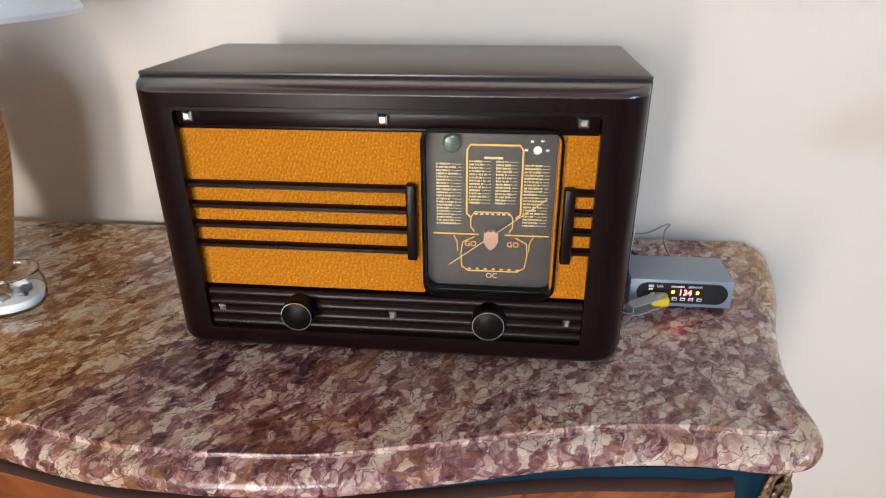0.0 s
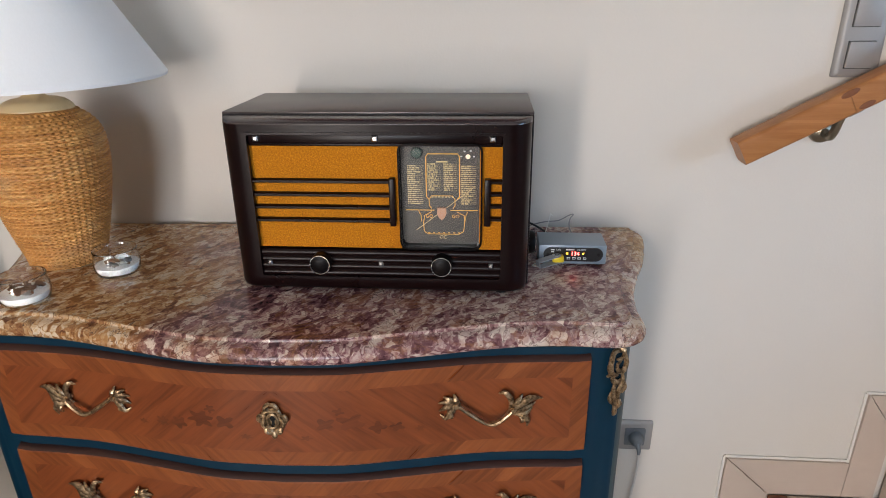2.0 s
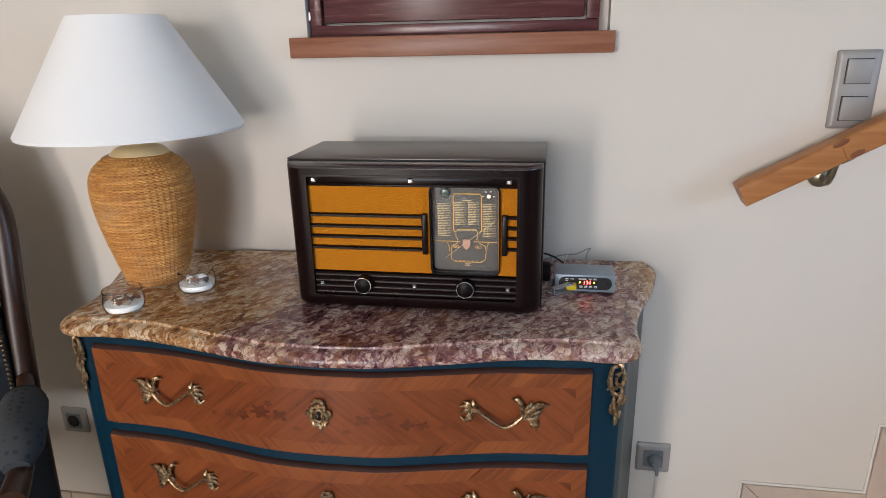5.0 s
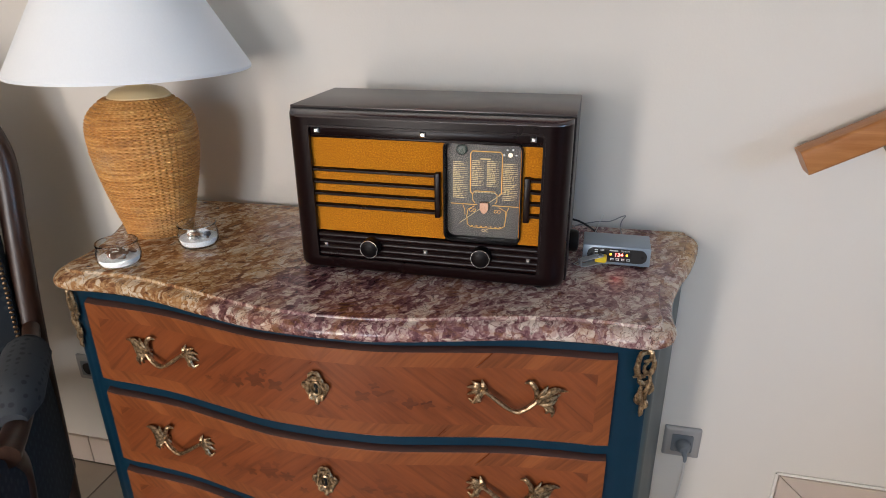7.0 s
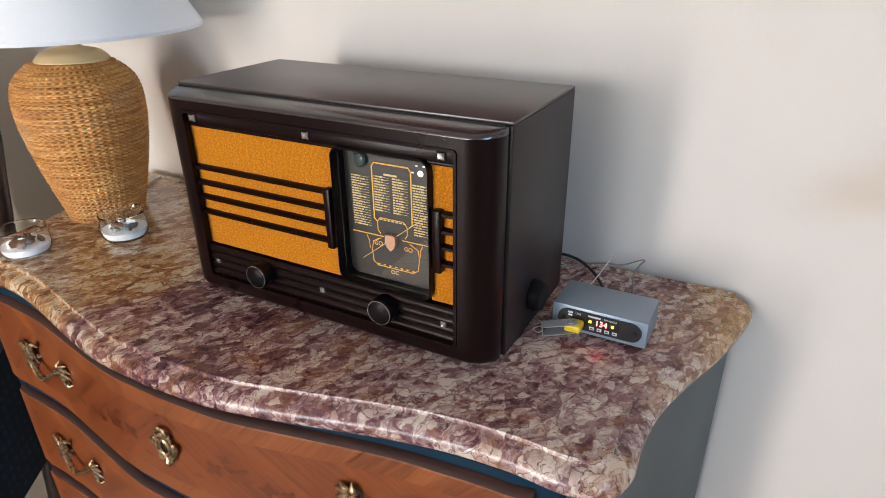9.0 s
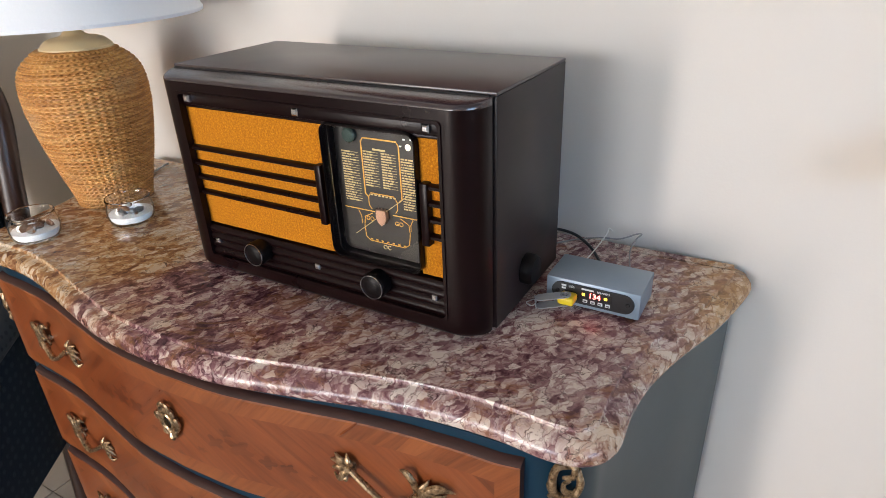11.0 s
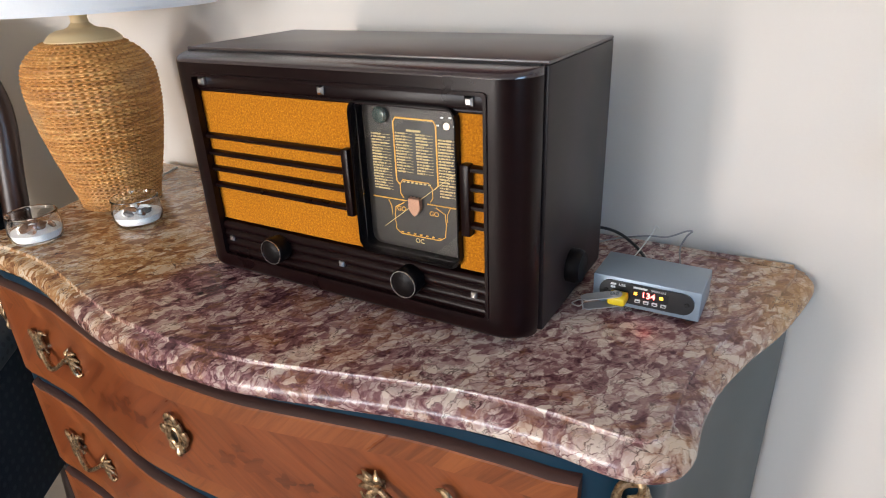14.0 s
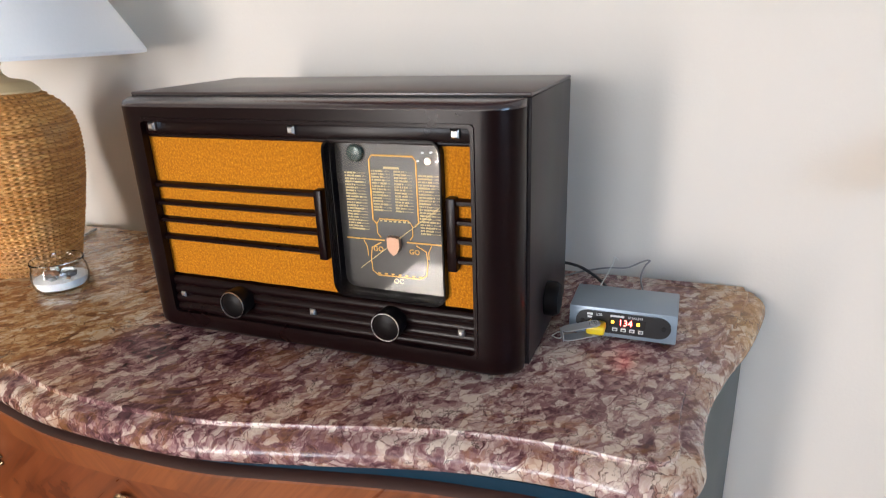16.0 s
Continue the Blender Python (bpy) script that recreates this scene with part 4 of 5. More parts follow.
# ---- radio ----
def build_radio():
    top, bot = 1.155, 0.879
    x0, x1 = -0.353, 0.118
    r = thing("radio", "vintage dark bakelite valve radio with gold cloth on marble", "radio", pose(-0.1175, 0.68, 0.87))
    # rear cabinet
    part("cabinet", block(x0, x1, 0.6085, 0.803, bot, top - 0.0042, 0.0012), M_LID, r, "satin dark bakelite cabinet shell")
    # the lid is a separate plate so its lit top can be paler
    part("lid", block(x0, x1, 0.6085, 0.803, top - 0.0040, top, 0.0014), M_LIDTOP, r, "lid in a paler tone, as lit from above")
    part("seam", block(x0 + 0.009, x1 - 0.009, 0.5995, 0.610, bot + 0.012, top - 0.014), M_SLOT, r, smooth=False)

    part("seam", block(x0 + 0.006, x1 - 0.0070, 0.6038, 0.6084, bot + 0.004, top - 0.0030), M_SLOT, r, smooth=False)
    # front frame with rounded upright edges
    def plan(ins, yf):
        """Outline in x, y of the front block."""
        a, b, rad = x0 + 0.005 + ins, x1 - 0.003 - ins, 0.034
        out = [(b, 0.6035), (a, 0.6035)]
        for i in range(11):
            t = radians(180 + 90 * i / 10)
            out.append((a + rad + rad * math.cos(t), yf + rad * 1.02 + rad * 1.02 * math.sin(t)))
        for i in range(11):
            t = radians(270 + 90 * i / 10)
            out.append((b - rad + rad * math.cos(t), yf + rad * 1.02 + rad * 1.02 * math.sin(t)))
        return out

    ix0, ix1, iz0, iz1 = -0.306, 0.075, 0.901, 1.131
    # four bars round the recess
    yf = 0.568

    def band(za, zb, round_bot):
        rings = [(0.72, za), (0.9, za + 0.003), (1.0, za + 0.009)] if round_bot else [(1.0, za)]
        rings += [(1.0, zb)]
        full_plan = plan(0, yf)
        mid_x = (x0 + x1) / 2
        return loft([[(mid_x + (x - mid_x) * (1 - 0.004 * min(1, (1 - k) * 10)), 0.6035 - (0.6035 - y) * k, z) for x, y in full_plan] for k, z in rings])

    part("front_rail", band(iz1, top - 0.0114, False), M_BAKE, r)
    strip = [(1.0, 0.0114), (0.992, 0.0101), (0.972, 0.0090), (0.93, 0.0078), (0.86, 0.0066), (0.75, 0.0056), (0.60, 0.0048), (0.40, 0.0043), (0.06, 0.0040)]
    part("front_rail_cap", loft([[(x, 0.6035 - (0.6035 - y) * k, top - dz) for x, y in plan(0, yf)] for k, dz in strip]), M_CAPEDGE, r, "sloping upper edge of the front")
    part("front_rail", band(bot, iz0, True), M_BAKE, r)
    full = plan(0, yf)
    lft = [p for p in full[2:13]] + [(ix0, yf), (ix0, 0.6035), (x0 + 0.005, 0.6035)]
    rgt = [(ix1, 0.6035), (ix1, yf)] + full[13:] + [(x1 - 0.003, 0.6035)]
    for pl in (lft, rgt):
        part("front_stile", loft([[(x, y, iz0) for x, y in pl], [(x, y, iz1) for x, y in pl]]), M_BAKE, r)
    # moulding lines of the recess
    part("recess_moulding", frame_ring(rounded(ix0 - 0.001, ix1 + 0.001, iz0 - 0.001, iz1 + 0.001, 0.005, 4), rounded(ix0 + 0.0025, ix1 - 0.0025, iz0 + 0.0025, iz1 - 0.0025, 0.004, 4), yf - 0.0018, yf + 0.006), M_BAKE, r)
    # upper board that carries the studs
    part("stud_rail", block(ix0 + 0.003, ix1 - 0.003, 0.572, 0.6, 1.1145, 1.1285, 0.002), M_BAKE, r)
    part("stud_rail_groove", block(ix0 + 0.003, ix1 - 0.003, 0.5745, 0.6, 1.1105, 1.1142, 0.001), M_BAKE, r)
    part("back_board", block(ix0, ix1, 0.5985, 0.6030, iz0, iz1), M_SLOT, r, smooth=False)
    # cloth
    part("speaker_cloth", block(-0.3055, -0.081, 0.5775, 0.5980, 0.9495, 1.111), M_CLOTH, r, "golden orange woven speaker cloth", smooth=False)
    part("speaker_cloth", block(0.0395, 0.0745, 0.5775, 0.5980, 0.9495, 1.111), M_CLOTH, r, "golden orange woven speaker cloth", smooth=False)
    # grille bars
    for z in (1.0575, 1.0365, 1.0165, 0.9955):
        prof = [(0.580, z - 0.0034), (0.5735, z - 0.0034), (0.5705, z - 0.0016), (0.5705, z + 0.0016), (0.5735, z + 0.0034), (0.580, z + 0.0034)]
        part("grille_bar", loft([[(-0.3055, y, q) for y, q in prof], [(-0.0945, y, q) for y, q in prof]]), M_BAKE, r)
    for z in (1.0585, 1.0395, 1.0205, 1.0005):
        prof = [(0.580, z - 0.0034), (0.5735, z - 0.0034), (0.5705, z - 0.0016), (0.5705, z + 0.0016), (0.5735, z + 0.0034), (0.580, z + 0.0034)]
        part("grille_bar", loft([[(0.0555, y, q) for y, q in prof], [(0.0745, y, q) for y, q in prof]]), M_BAKE, r)
    part("grille_end_bar", block(-0.0958, -0.0865, 0.5675, 0.585, 0.9885, 1.0635, 0.0015), M_BAKE, r)
    part("grille_end_bar", block(0.0465, 0.0563, 0.5675, 0.585, 0.9905, 1.0635, 0.0015), M_BAKE, r)
    # dial surround
    part("dial_frame", frame_ring(rounded(-0.0815, 0.0435, 0.951, 1.1165, 0.013, 6), rounded(-0.0792, 0.0412, 0.9533, 1.1142, 0.011, 6), 0.5690, 0.597), M_BEZEL, r)
    part("dial_frame_bead", frame_ring(rounded(-0.0812, 0.0432, 0.9513, 1.1162, 0.013, 6), rounded(-0.0802, 0.0422, 0.9523, 1.1152, 0.012, 6), 0.5678, 0.5720), M_BEZEL, r)
    plate = part("dial_plate", block(-0.0792, 0.0412, 0.591, 0.5975, 0.9533, 1.1142), M_DIALBACK, r, "black dial with yellow lines and cream columns", smooth=False)
    gl = part("dial_glass", block(-0.0791, 0.0411, 0.5790, 0.5804, 0.9534, 1.1141), M_DIALGLASS, r, "clear dial glass", smooth=False)
    gl.visible_shadow = False
    yd = 0.5905

    def line(pts, w=0.0007, mat=M_YELLOW, name="dial_line"):
        part(name, sweep([(x, yd, z) for x, z in pts], [w, w], 5, 0.4, (0, 1, 0), 1), mat, plate)

    line([(-0.0375, 1.026), (-0.0415, 1.030), (-0.0415, 1.092), (-0.0385, 1.0965), (0.0060, 1.0965), (0.0090, 1.092), (0.0090, 1.030), (0.005, 1.026)], 0.0009)
    line([(-0.0735, 1.0085), (-0.030, 1.0085)], 0.0007)
    line([(-0.005, 1.0085), (0.0365, 1.0085)], 0.0007)
    line([(-0.034, 1.0115), (-0.0375, 1.016), (-0.0375, 1.026), (-0.034, 1.0315), (-0.002, 1.0315), (0.002, 1.026), (0.002, 1.016), (-0.001, 1.0115)], 0.0006)
    line([(-0.034, 1.006), (-0.045, 1.000), (-0.047, 0.988), (-0.046, 0.974), (-0.040, 0.9695), (0.008, 0.9695), (0.015, 0.974), (0.017, 0.988), (0.016, 1.000), (0.005, 1.006)], 0.0006)
    line([(0.022, 1.007), (0.0185, 1.000), (0.0185, 0.992)], 0.0005)
    line([(-0.054, 1.007), (-0.0505, 1.000), (-0.0500, 0.990)], 0.0005)
    for i in range(7):
        for zz in (1.0295, 0.9715):
            xx = -0.034 + 0.0052 * i if zz > 1 else -0.040 + 0.0078 * i
            part("scale_tick", block(xx, xx + 0.003, yd - 0.0002, yd + 0.0004, zz - 0.0006, zz + 0.0008), M_CREAMINK if zz > 1 else M_YELLOW, plate, smooth=False)
    rnd = random.Random(4)
    for xa, xb, za, zb in ((-0.0700, -0.0465, 1.0140, 1.078), (-0.0395, -0.0195, 1.037, 1.081), (-0.0150, 0.0045, 1.037, 1.081), (0.0110, 0.0335, 1.0140, 1.078)):
        bars = []
        n = int((zb - za) / 0.0031)
        for i in range(n):
            z = zb - 0.0031 * i
            x = xa
            end = xa + (xb - xa) * rnd.uniform(0.42, 0.82)
            while x < end:
                w = rnd.uniform(0.0008, 0.0016)
                q = rnd.uniform(0.0006, 0.0009)
                bars.append(block(x, min(x + w, end + 0.001), yd - 0.0002, yd + 0.0003, z - q, z + q))
                x += w + rnd.choice((0.0003, 0.0003, 0.0010))
            bars.append(block(end + 0.001, xb, yd - 0.0001, yd + 0.0003, z - 0.0002, z + 0.0001))
        part("name_column", merge(*bars), M_CREAMINK, plate, "column of small cream name bars", smooth=False)
    part("heading_bar", block(-0.026, -0.009, yd - 0.0002, yd + 0.0003, 1.0835, 1.0855), M_CREAMINK, plate, smooth=False)
    lettering("band_letters", "GO", 0.0075, Matrix.Translation((0.003, yd - 0.0003, 0.9985)) @ FACING, M_YELLOW, plate)
    lettering("band_letters", "GO", 0.0075, Matrix.Translation((-0.0375, yd - 0.0003, 0.9985)) @ FACING, M_YELLOW, plate)
    lettering("band_letters", "OC", 0.0075, Matrix.Translation((-0.0165, yd - 0.0003, 0.9645)) @ FACING, M_CREAMINK, plate)
    part("pointer", sweep([(-0.058, 0.5865, 0.977), (0.0325, 0.5865, 1.0475)], [0.0004, 0.0004], 6, per=1), M_CREAMINK, plate, "thin pale tuning needle")
    badge = [(-0.0245, 1.0145), (-0.0225, 1.0130), (-0.0205, 1.0150), (-0.018, 1.0132), (-0.0155, 1.0150), (-0.0135, 1.0130), (-0.0115, 1.0145), (-0.0110, 1.004), (-0.0135, 0.9985), (-0.018, 0.9945), (-0.0225, 0.9985), (-0.0250, 1.004)]
    part("badge", slab(badge[::-1], 0.5845, 0.5905), M_COPPER, plate, "copper shield badge")
    ey = part("magic_eye", lathe([(0.0088, 0.0), (0.0088, -0.004), (0.007, -0.006), (0.0005, -0.007)], (-0.055, 0.5905, 1.0985), 24, True, "y"), M_EYE, plate, "greenish tuning eye")
    part("indicator_lamp", lathe([(0.0036, 0.0), (0.0034, -0.0008), (0.0004, -0.0012)], (0.0215, 0.5905, 1.0925), 18, True, "y"), glow("lamp_warm_white", (1.0, 0.78, 0.56), 0.03), plate, "small warm white wave-band window")
    for bx, bz in ((0.0165, 1.1005), (0.0255, 1.1010), (0.0115, 1.0925), (0.0305, 1.0925)):
        part("band_mark", block(bx - 0.0014, bx + 0.0014, yd - 0.0003, yd + 0.0003, bz - 0.0008, bz + 0.0008), M_PRINT, plate, smooth=False)
    # lower board with grooves
    prof = [(0.5738 - 0.0030 * math.sin(math.pi * q / 7) ** 0.8, 0.947 - 0.0455 * (b + q / 7) / 4) for b in range(4) for q in range(7)]
    prof.append((0.5738, 0.9015))
    part("lower_panel", loft([[(xx, y, z) for y, z in prof] + [(xx, 0.6, 0.9015), (xx, 0.6, 0.947)] for xx in (ix0 + 0.003, ix1 - 0.003)]), M_BAKE, r, sharp=20)
    # knobs
    for kx, kz in ((-0.2065, 0.9290), (-0.0175, 0.9290)):
        k = part("tuning_knob", lathe([(0.0158, 0.572), (0.0166, 0.558), (0.0164, 0.5545), (0.0155, 0.5530), (0.0143, 0.5530), (0.011, 0.5512), (0.006, 0.5502), (0.0005, 0.5499)], (kx, 0, kz), 40, True, "y"), M_KNOB, r, "round black knob with a pale ring")
        part("knob_ring", lathe([(0.0156, 0.5535), (0.0154, 0.5520), (0.0149, 0.5520), (0.0146, 0.5534)], (kx, 0, kz), 40, False, "y"), M_CHROME, k, "thin pale metal ring")
    # chrome studs
    for sx in (-0.2905, -0.1135, 0.0578):
        for sz, hh in ((1.1230, 0.0046), (0.9255, 0.0036)):
            yo = 0.5 * (sz < 1) * 0.003
            part("stud", loft([[(sx + a * k, y + yo, sz + b * k) for a, b in ((-hh, -hh), (hh, -hh), (hh, hh), (-hh, hh))] for y, k in ((0.573, 1), (0.5690, 1), (0.5682, 0.92), (0.5665, 0.5))]), M_CHROME, r, "small square chrome stud", smooth=False)
    # side knob and feet
    sk = part("side_knob", lathe([(0.020, 0.118), (0.020, 0.128), (0.017, 0.133), (0.006, 0.1345), (0.0004, 0.1345)], (0, 0.690, 0.920), 18, True, "x"), M_KNOB, r, "ribbed black side knob")
    for fx in (-0.31, 0.075):
        for fy in (0.60, 0.78):
            part("foot", lathe([(0.010, 0.0), (0.012, 0.010)], (fx, fy, 0.8705), 16), M_SLOT, r)


build_radio()


# ---- wireless receiver box ----
def build_receiver():
    x0, x1, y0, y1, z0, z1 = 0.142, 0.2585, 0.703, 0.768, 0.8745, 0.9095
    d = thing("audio_receiver", "small grey-blue metal audio receiver with red display", "audio receiver", pose(0.20, 0.739, 0.87))
    part("case", block(x0, x1, y0, y1, z0, z1, 0.0016), M_ALU, d)
    for fx in (x0 + 0.012, x1 - 0.012):
        for fy in (y0 + 0.010, y1 - 0.010):
            part("foot", lathe([(0.004, 0), (0.004, 0.005)], (fx, fy, 0.8703), 12), M_BLACKP, d)
    zc = 0.893
    fp = part("faceplate", slab(rounded(x0 + 0.008, x1 - 0.006, zc - 0.0125, zc + 0.0125, 0.0123, 6), y0 - 0.0022, y0 + 0.002), M_BLACKP, d, "black oval faceplate")
    y = y0 - 0.0026
    for sx in (x0 + 0.0155, x1 - 0.0135):
        part("screw", lathe([(0.0028, 0), (0.0024, -0.0012), (0.0004, -0.0008)], (sx, y0 - 0.0022, zc), 12, True, "y"), M_SLOT, d)
    part("display", block(0.187, 0.226, y0 - 0.0026, y0 - 0.002, zc - 0.0030, zc + 0.0065), M_SLOT, d, smooth=False)
    lettering("display_digits", "134", 0.0102, Matrix.Translation((0.2045, y - 0.0003, zc + 0.0018)) @ FACING, M_RED, d)
    part("status_light", block(0.1890, 0.1925, y - 0.0005, y, zc + 0.0006, zc + 0.0040), M_AMBER, d, "amber light", smooth=False)
    part("status_light", block(0.2165, 0.2200, y - 0.0005, y, zc + 0.0006, zc + 0.0040), M_AMBER, d, "amber light", smooth=False)
    lettering("port_letters", "USB", 0.0042, Matrix.Translation((0.1755, y, zc + 0.0090)) @ FACING, M_PRINT, d)
    part("print_bar", block(0.1625, 0.1685, y, y + 0.0006, zc + 0.0078, zc + 0.0102), M_PRINT, d, smooth=False)
    part("print_bar", block(0.1630, 0.1680, y, y + 0.0006, zc + 0.0040, zc + 0.0064), M_PRINT, d, smooth=False)
    part("print_bar", block(0.1880, 0.2030, y, y + 0.0006, zc + 0.0082, zc + 0.0104), M_PRINT, d, smooth=False)
    lettering("title_letters", "SPEAKERS", 0.0036, Matrix.Translation((0.2150, y, zc + 0.0092)) @ FACING, M_PRINT, d)
    for i in range(4):
        bx = 0.1905 + 0.0093 * i
        b = part("button", block(bx, bx + 0.0058, y - 0.0006, y + 0.0006, zc - 0.0088, zc - 0.0046, 0.0005), M_PRINT, d)
        part("button_mark", block(bx + 0.0012, bx + 0.0046, y - 0.0009, y - 0.0005, zc - 0.0074, zc - 0.0060), M_BLACKP, d, smooth=False)


build_receiver()


def build_usb_stick():
    u = thing("usb_stick", "yellow usb stick with grey metal swivel cover plugged in", "usb stick", pose(0.1735, 0.685, 0.886))
    part("stick_body", block(0.1640, 0.1840, 0.681, 0.7005, 0.8850, 0.8955, 0.003, 3), M_USBY, u)
    part("connector", block(0.168, 0.180, 0.7005, 0.7008, 0.8868, 0.8936), M_CHROME, u, smooth=False)
    m = Matrix.Translation((0.1720, 0.688, 0.8903)) @ pose(0, 0, 0, 0, -8, 24)
    for z in (-0.0058, 0.0058):
        b = slab(rounded(-0.036, 0.008, -0.0075, 0.0075, 0.007, 6), -0.0005, 0.0005)
        b.transform(m @ Matrix.Translation((0, 0, z)) @ pose(0, 0, 0, 90))
        part("swivel_plate", b, M_USBG, u)
    b = block(-0.0365, -0.0355, -0.0070, 0.0070, -0.0058, 0.0058)
    b.transform(m)
    part("swivel_end", b, M_USBG, u, smooth=False)
    b = lathe([(0.005, -0.007), (0.005, 0.007)], (0, 0, 0), 16)
    b.transform(m)
    part("swivel_pin", b, M_CHROME, u)
    ring = [(-0.041 + 0.006 * math.cos(2 * math.pi * i / 14), 0.006 * math.sin(2 * math.pi * i / 14), 0.001 * math.sin(i)) for i in range(15)]
    b = sweep(ring, [0.0008, 0.0008], 6, 1, (0, 0, 1), 2, False)
    b.transform(m)
    part("key_ring", b, M_CHROME, u)


build_usb_stick()


def cable(name, label, pts, r, mat):
    c = thing(name, label, "cable", pose(*pts[0]))
    part("wire", sweep(pts, [r, r], 8), mat, c)


cable("power_cable", "black cable from the radio to the receiver box", [(0.05, 0.806, 0.905), (0.09, 0.838, 0.906), (0.125, 0.846, 0.902), (0.155, 0.838, 0.890), (0.180, 0.812, 0.880), (0.192, 0.790, 0.884), (0.195, 0.7685, 0.888)], 0.0021, M_WIRE_K)
cable("speaker_wire", "thin grey wire looping behind the receiver box", [(0.09, 0.81, 0.889), (0.13, 0.845, 0.893), (0.165, 0.855, 0.899), (0.190, 0.86, 0.900), (0.212, 0.862, 0.911), (0.219, 0.862, 0.912), (0.213, 0.86, 0.904), (0.210, 0.842, 0.893), (0.218, 0.815, 0.880), (0.222, 0.79, 0.884), (0.222, 0.7705, 0.889)], 0.0012, M_WIRE_G)
cable("thin_white_wire", "thin pale wire standing up behind the receiver box", [(0.155, 0.7705, 0.889), (0.158, 0.80, 0.884), (0.165, 0.83, 0.892), (0.172, 0.855, 0.905), (0.174, 0.86, 0.913), (0.178, 0.862, 0.909)], 0.0009, M_WIRE_W)


# ---- table lamp ----
def build_lamp():
    cx, cy, z0 = -0.717, 0.703, 0.8703
    l = thing("table_lamp", "table lamp with woven wicker base and cream cone shade", "table lamp", pose(cx, cy, z0))
    prof = [(0.0, 0.060), (0.02, 0.064), (0.05, 0.0715), (0.09, 0.081), (0.13, 0.089), (0.165, 0.0945), (0.195, 0.0965), (0.22, 0.0955), (0.24, 0.091), (0.258, 0.081), (0.268, 0.069), (0.274, 0.056)]

    def rad(h):
        for (a, ra), (b, rb) in zip(prof, prof[1:]):
            if a <= h <= b:
                t = (h - a) / (b - a)
                return ra + (rb - ra) * t
        return prof[-1][1]

    rows, stakes, sub = 84, 50, 3
    bx, by = cx - 0.005, cy - 0.002
    nt = stakes * 8
    rings = []
    H = 0.274
    rnd = random.Random(2)
    for j in range(rows * sub + 1):
        h = H * j / (rows * sub)
        row, ph = divmod(j, sub)
        amp = 0.0 if ph == 0 else 0.0013
        jig = rnd.uniform(-0.0004, 0.0004)
        base = (rad(max(0, h - 0.008)) + rad(h) + rad(min(H, h + 0.008))) / 3 * (1.057 if h < 0.24 else 1.057 - 0.057 * (h - 0.24) / 0.034)
        ring = []
        for i in range(nt):
            a = 2 * math.pi * i / nt
            wv = math.cos(stakes * a + math.pi * (row % 2))
            r = base - 0.0016 + amp + 0.0008 * math.cos(stakes * a) + (0.0013 * wv if ph else 0.0) + jig
            ring.append((bx + r * math.cos(a), by + r * math.sin(a), z0 + h))
        rings.append(ring)
    part("wicker_body", loft(rings), M_WICKER, l, "woven golden wicker body", sharp=80)
    part("cap", lathe([(0.054, z0 + 0.268), (0.0575, z0 + 0.271), (0.0575, z0 + 0.276), (0.0545, z0 + 0.2795), (0.0515, z0 + 0.2825), (0.047, z0 + 0.2865), (0.038, z0 + 0.2900), (0.024, z0 + 0.2925), (0.0185, z0 + 0.2955), (0.0135, z0 + 0.301), (0.0125, z0 + 0.309), (0.0160, z0 + 0.316), (0.0165, z0 + 0.321), (0.0120, z0 + 0.326), (0.009, z0 + 0.335)], (cx, cy, 0), 48), M_CAP, l, "turned pale wooden cap")
    part("stem", lathe([(0.006, z0 + 0.31), (0.006, z0 + 0.52)], (cx, cy, 0), 16), M_CAULK, l)
    sz0, sz1, r0, r1 = 1.193, 1.412, 0.215, 0.090
    part("shade", lathe([(r0 - 0.0025, sz0), (r0, sz0 - 0.001), (r0 + 0.0008, sz0 + 0.004), (r1 + 0.0006, sz1 - 0.003), (r1, sz1), (r1 - 0.0025, sz1), (r0 - 0.0032, sz0 + 0.003), (r0 - 0.0025, sz0)], (cx, cy, 0), 96, False), M_SHADE, l, "cream fabric cone lampshade")
    for k in range(3):
        a = 2 * math.pi * k / 3
        part("shade_spoke", sweep([(cx, cy, 1.372), (cx + 0.108 * math.cos(a), cy + 0.108 * math.sin(a), 1.372)], [0.0015, 0.0015], 6, per=1), M_BRASS, l)
    part("flex", sweep([(cx - 0.03, cy + 0.06, z0 + 0.004), (cx - 0.05, cy + 0.11, z0 + 0.0025), (cx - 0.07, 0.87, z0 + 0.0025)], [0.0022, 0.0022], 8), M_WIRE_W, l, "thin white flex")


build_lamp()


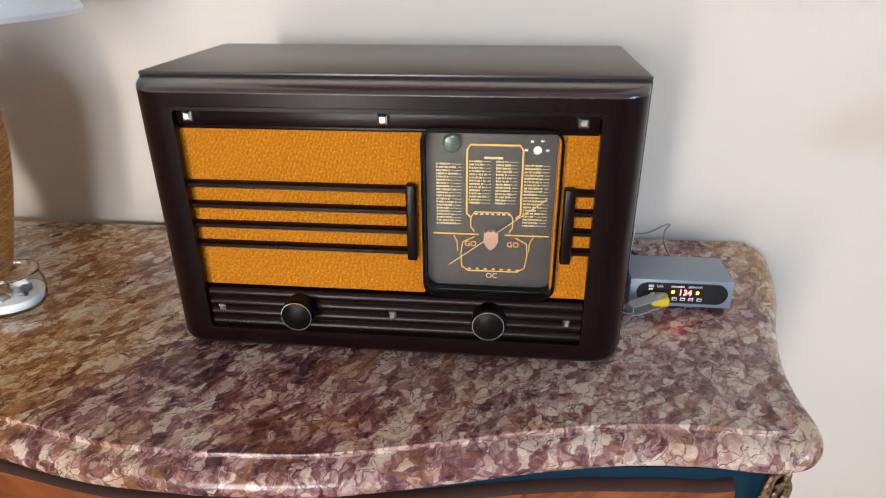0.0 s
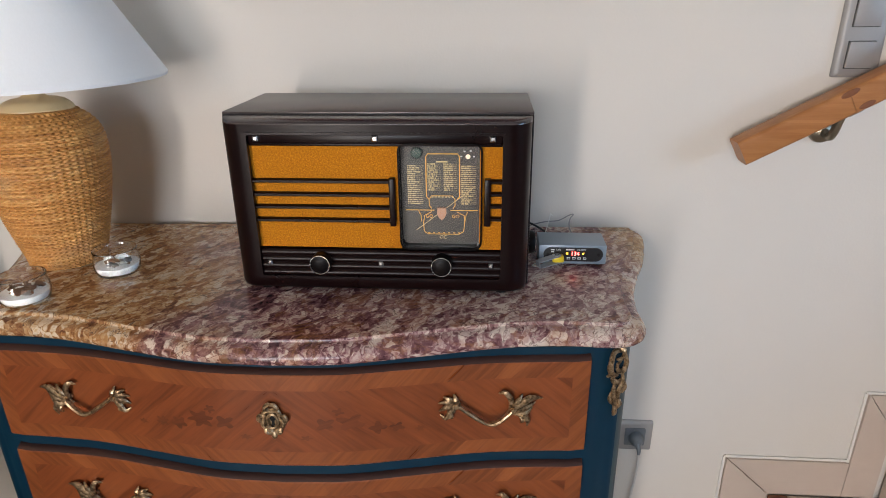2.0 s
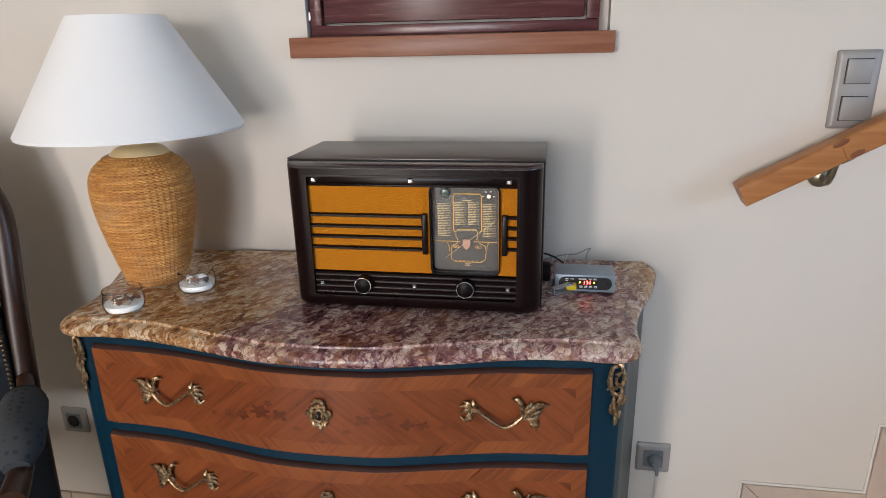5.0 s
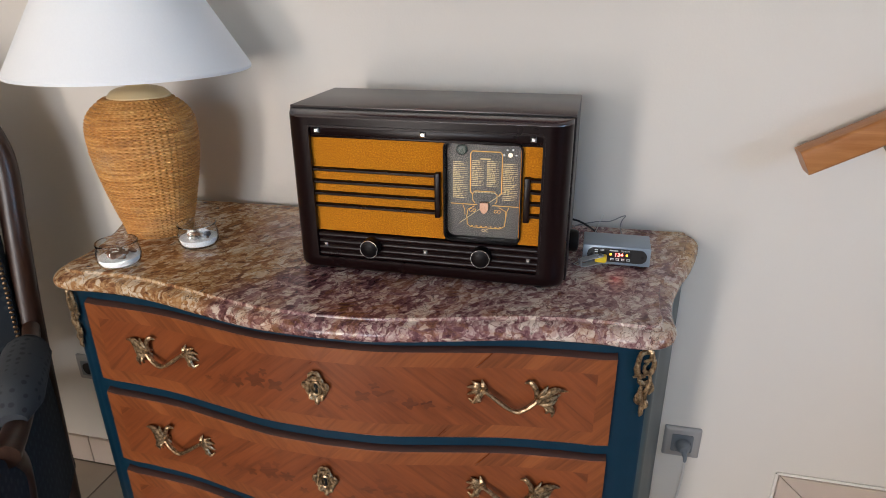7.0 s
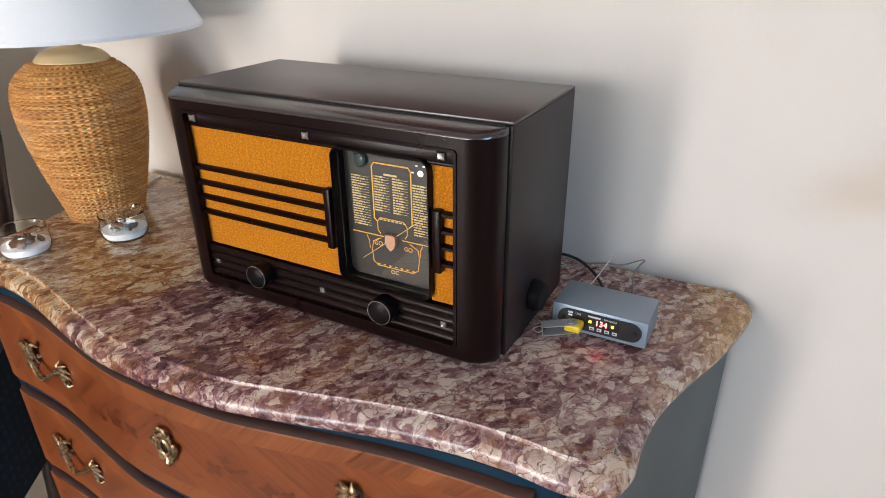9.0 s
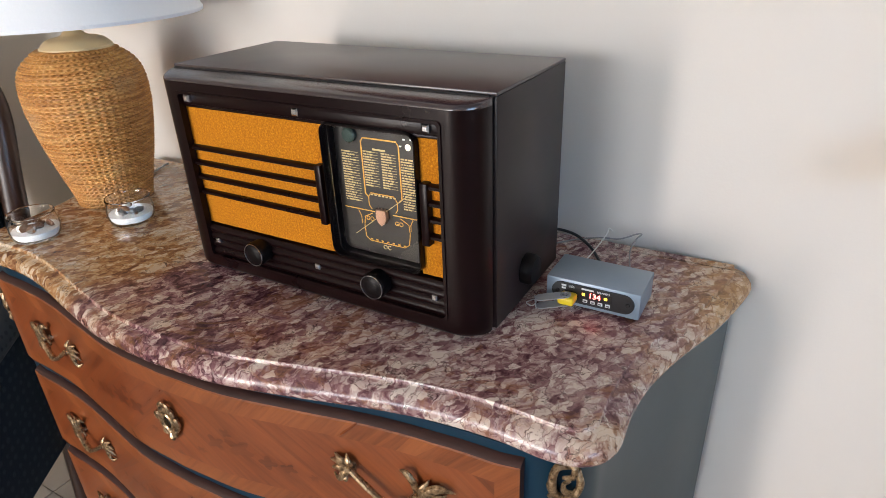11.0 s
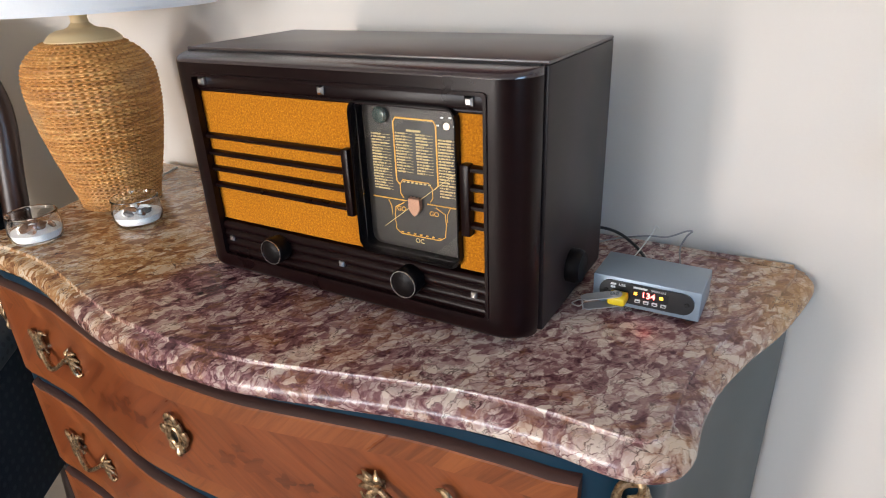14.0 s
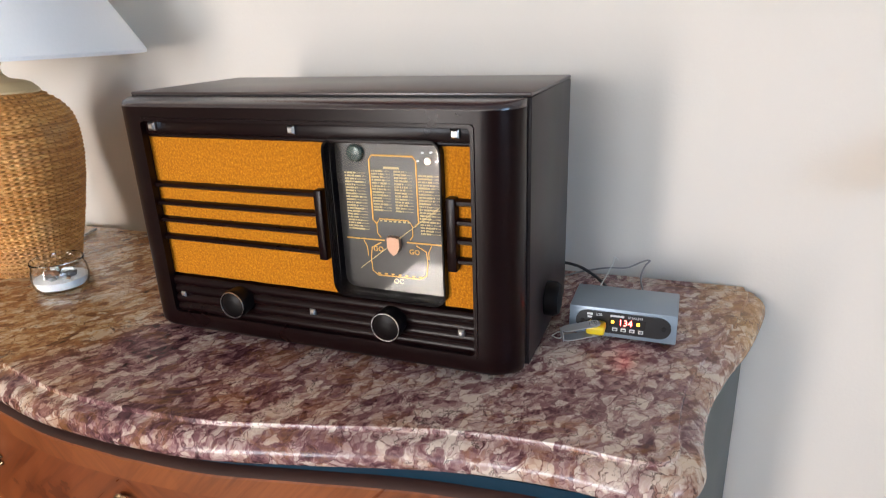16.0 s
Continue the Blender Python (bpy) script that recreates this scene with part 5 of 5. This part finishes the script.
# ---- glass jars ----
def build_jar(x, y, label, seed):
    z = 0.8703
    j = thing("glass_jar", label, "glass jar", pose(x, y, z), group="glass jars beside the lamp")
    rnd = random.Random(seed)
    out = [(0.030, 0.0), (0.0345, 0.002), (0.0375, 0.010), (0.0385, 0.020), (0.0372, 0.030), (0.0350, 0.037), (0.0358, 0.041), (0.0362, 0.043), (0.0352, 0.0445), (0.0338, 0.043), (0.0330, 0.038), (0.0350, 0.030), (0.0362, 0.020), (0.0352, 0.010), (0.0322, 0.0045), (0.001, 0.004)]
    g = part("glass", lathe([(r, h) for r, h in out], (0, 0, 0), 48), M_JAR, j, "clear round glass", local=True)
    g.visible_shadow = False
    sand = [(0.001, 0.0045), (0.0318, 0.005), (0.0348, 0.010), (0.0357, 0.0165), (0.020, 0.0185), (0.001, 0.0180)]
    part("sand", lathe(sand, (0, 0, 0), 40), M_SAND, j, "white sand filling", local=True)
    for q in range(13):
        a, rr = rnd.uniform(0, 6.28), rnd.uniform(0.004, 0.026)
        s = rnd.uniform(0.0035, 0.0085)
        bm = bmesh.new()
        bmesh.ops.create_icosphere(bm, subdivisions=2, radius=s)
        for v in bm.verts:
            v.co += v.co.normalized() * rnd.uniform(-0.3, 0.3) * s
        bm.transform(Matrix.Translation((rr * math.cos(a), rr * math.sin(a), 0.0185 + s * 0.4)) @ pose(0, 0, 0, rnd.uniform(0, 90), 0, rnd.uniform(0, 180)) @ Matrix.Diagonal((1.4, 0.9, 0.6, 1)))
        part("shell", bm, M_SHELL if (seed == 1 and q < 8) or q % 3 == 0 else (M_STONE if q % 2 else M_SAND), j, local=True)


build_jar(-0.680, 0.525, "glass jar of white sand with brown shells", 1)
build_jar(-0.593, 0.641, "glass jar of white sand with grey pebbles", 2)


# ---- armchair ----
def build_armchair():
    c = thing("armchair", "dark walnut armchair with blue brocade and nail trim", "armchair", pose(-1.36, 0.45, FLOOR))
    xr = -1.115
    for s, nm in ((1, "r"), (-1, "l")):
        X = -1.36 + (xr + 1.36) * s
        part("back_stile", sweep([(X - 0.005 * s, 0.56, FLOOR), (X, 0.62, 0.35), (X + 0.006 * s, 0.66, 0.62), (X + 0.018 * s, 0.70, 0.85), (X + 0.022 * s, 0.73, 1.0), (X - 0.012 * s, 0.748, 1.115)], [0.022, 0.026, 0.027, 0.026, 0.027, 0.024], 12, 0.9), M_CHAIRW, c)
        part("front_leg", sweep([(X + 0.01 * s, 0.16, 0.36), (X + 0.016 * s, 0.14, 0.18), (X + 0.006 * s, 0.15, FLOOR)], [0.03, 0.024, 0.016], 12), M_CHAIRW, c)
        part("arm", sweep([(X + 0.008 * s, 0.64, 0.62), (X + 0.022 * s, 0.52, 0.585), (X + 0.026 * s, 0.36, 0.565), (X + 0.022 * s, 0.24, 0.56)], [0.018, 0.02, 0.022, 0.026], 12), M_CHAIRW, c)
        part("arm_support", sweep([(X + 0.022 * s, 0.27, 0.55), (X + 0.012 * s, 0.32, 0.46), (X + 0.008 * s, 0.27, 0.36)], [0.02, 0.018, 0.024], 12), M_CHAIRW, c)
        pad = sweep([(X + 0.016 * s, 0.56, 0.605), (X + 0.020 * s, 0.52, 0.612), (X + 0.024 * s, 0.38, 0.600), (X + 0.024 * s, 0.32, 0.580)], [0.022, 0.046, 0.048, 0.024], 14)
        part("side_panel", block(X - 0.018, X + 0.022, 0.17, 0.63, 0.22, 0.56, 0.012, 3), M_CHAIRB, c, "dark blue upholstered side")
        part("arm_pad", pad, M_CHAIRG, c, "grey dotted arm pad")
    for z, y, h in ((1.115, 0.745, 0.028), (0.50, 0.652, 0.028)):
        part("back_rail", sweep([(-1.36 - 0.25, y, z), (-1.36, y + 0.005, z + (0.075 if z > 1 else 0)), (-1.36 + 0.25, y, z)], [h, h, h], 10, 0.8), M_CHAIRW, c)
    bm = bmesh.new()
    rows = []
    for face_y in (0, 1):
        for j in range(9):
            z = 0.53 + 0.56 * j / 8
            y = 0.635 + (z - 0.5) * 0.155
            rows.append([bm.verts.new((-1.36 + 0.232 * (i / 8 - 0.5) * 2, (y - 0.022 - 0.022 * math.sin(math.pi * i / 8) * math.sin(math.pi * j / 8)) if not face_y else y + 0.012, z + 0.075 * j / 8 * math.sin(math.pi * i / 8))) for i in range(9)])
    for b0 in (0, 9):
        for j in range(8):
            for i in range(8):
                bm.faces.new((rows[b0 + j][i], rows[b0 + j][i + 1], rows[b0 + j + 1][i + 1], rows[b0 + j + 1][i]))
    for j in range(8):
        for i in (0, 8):
            bm.faces.new((rows[j][i], rows[j + 1][i], rows[9 + j + 1][i], rows[9 + j][i]))
    for i in range(8):
        for j in (0, 8):
            bm.faces.new((rows[j][i], rows[j][i + 1], rows[9 + j][i + 1], rows[9 + j][i]))
    part("back_panel", bm, M_CHAIRB, c, "dark blue dotted brocade back", sharp=70)
    for j in range(46):
        z = 0.54 + 0.51 * j / 45
        y = 0.635 + (z - 0.5) * 0.155 - 0.024
        part("nail", lathe([(0.0048, 0.0), (0.004, -0.0025), (0.0005, -0.0036)], (-1.36 + 0.2265, y, z), 8, True, "y"), M_NAIL, c)
    part("seat_frame", block(-1.36 - 0.26, -1.36 + 0.255, 0.13, 0.64, 0.30, 0.365, 0.012, 3), M_CHAIRW, c)
    part("seat_apron", block(-1.36 - 0.25, -1.36 + 0.25, 0.125, 0.15, 0.24, 0.31, 0.01, 3), M_CHAIRW, c)
    part("seat_cushion", block(-1.36 - 0.245, -1.36 + 0.245, 0.12, 0.61, 0.3655, 0.455, 0.035, 4), M_CHAIRB, c, "dark blue brocade seat")
    pivot = Matrix.Translation((-1.10, 0.69, 0))
    c.matrix_world = pivot @ pose(0, 0, 0, 0, 0, 35) @ pivot.inverted() @ c.matrix_world


build_armchair()


# ---- unseen dark sheet, added to darken what the dial glass reflects ----
def build_dark_sheet():
    g = thing("rug", "unseen dark brown sheet on the floor, added to darken the dial's reflection", "rug", pose(-1.9, -2.0, FLOOR))
    part("dark_sheet", block(-2.75, -1.12, -3.5, -0.55, FLOOR + 0.0005, FLOOR + 0.009, 0.004), fabric("dark_sheet_fabric", (0.020, 0.013, 0.010), (0.035, 0.022, 0.016), 30), g)


build_dark_sheet()


# ---- floor tiles ----
def build_floor_tiles():
    T = 0.33
    me = None
    x = -2.86
    while x < 0.7:
        y = WALL - 0.012 - T
        while y > -4.3:
            if me is None:
                bm = block(0.0015, T - 0.0015, 0.0015, T - 0.0015, -0.0038, 0.0, 0.001, 1)
                ob = part("tile", bm, M_FTILE, floor, local=True)
                me = ob.data
            else:
                ob = new("tile", me)
                ob.parent = floor
            ob.location = (x, y, FLOOR)
            y -= T
        x += T


build_floor_tiles()
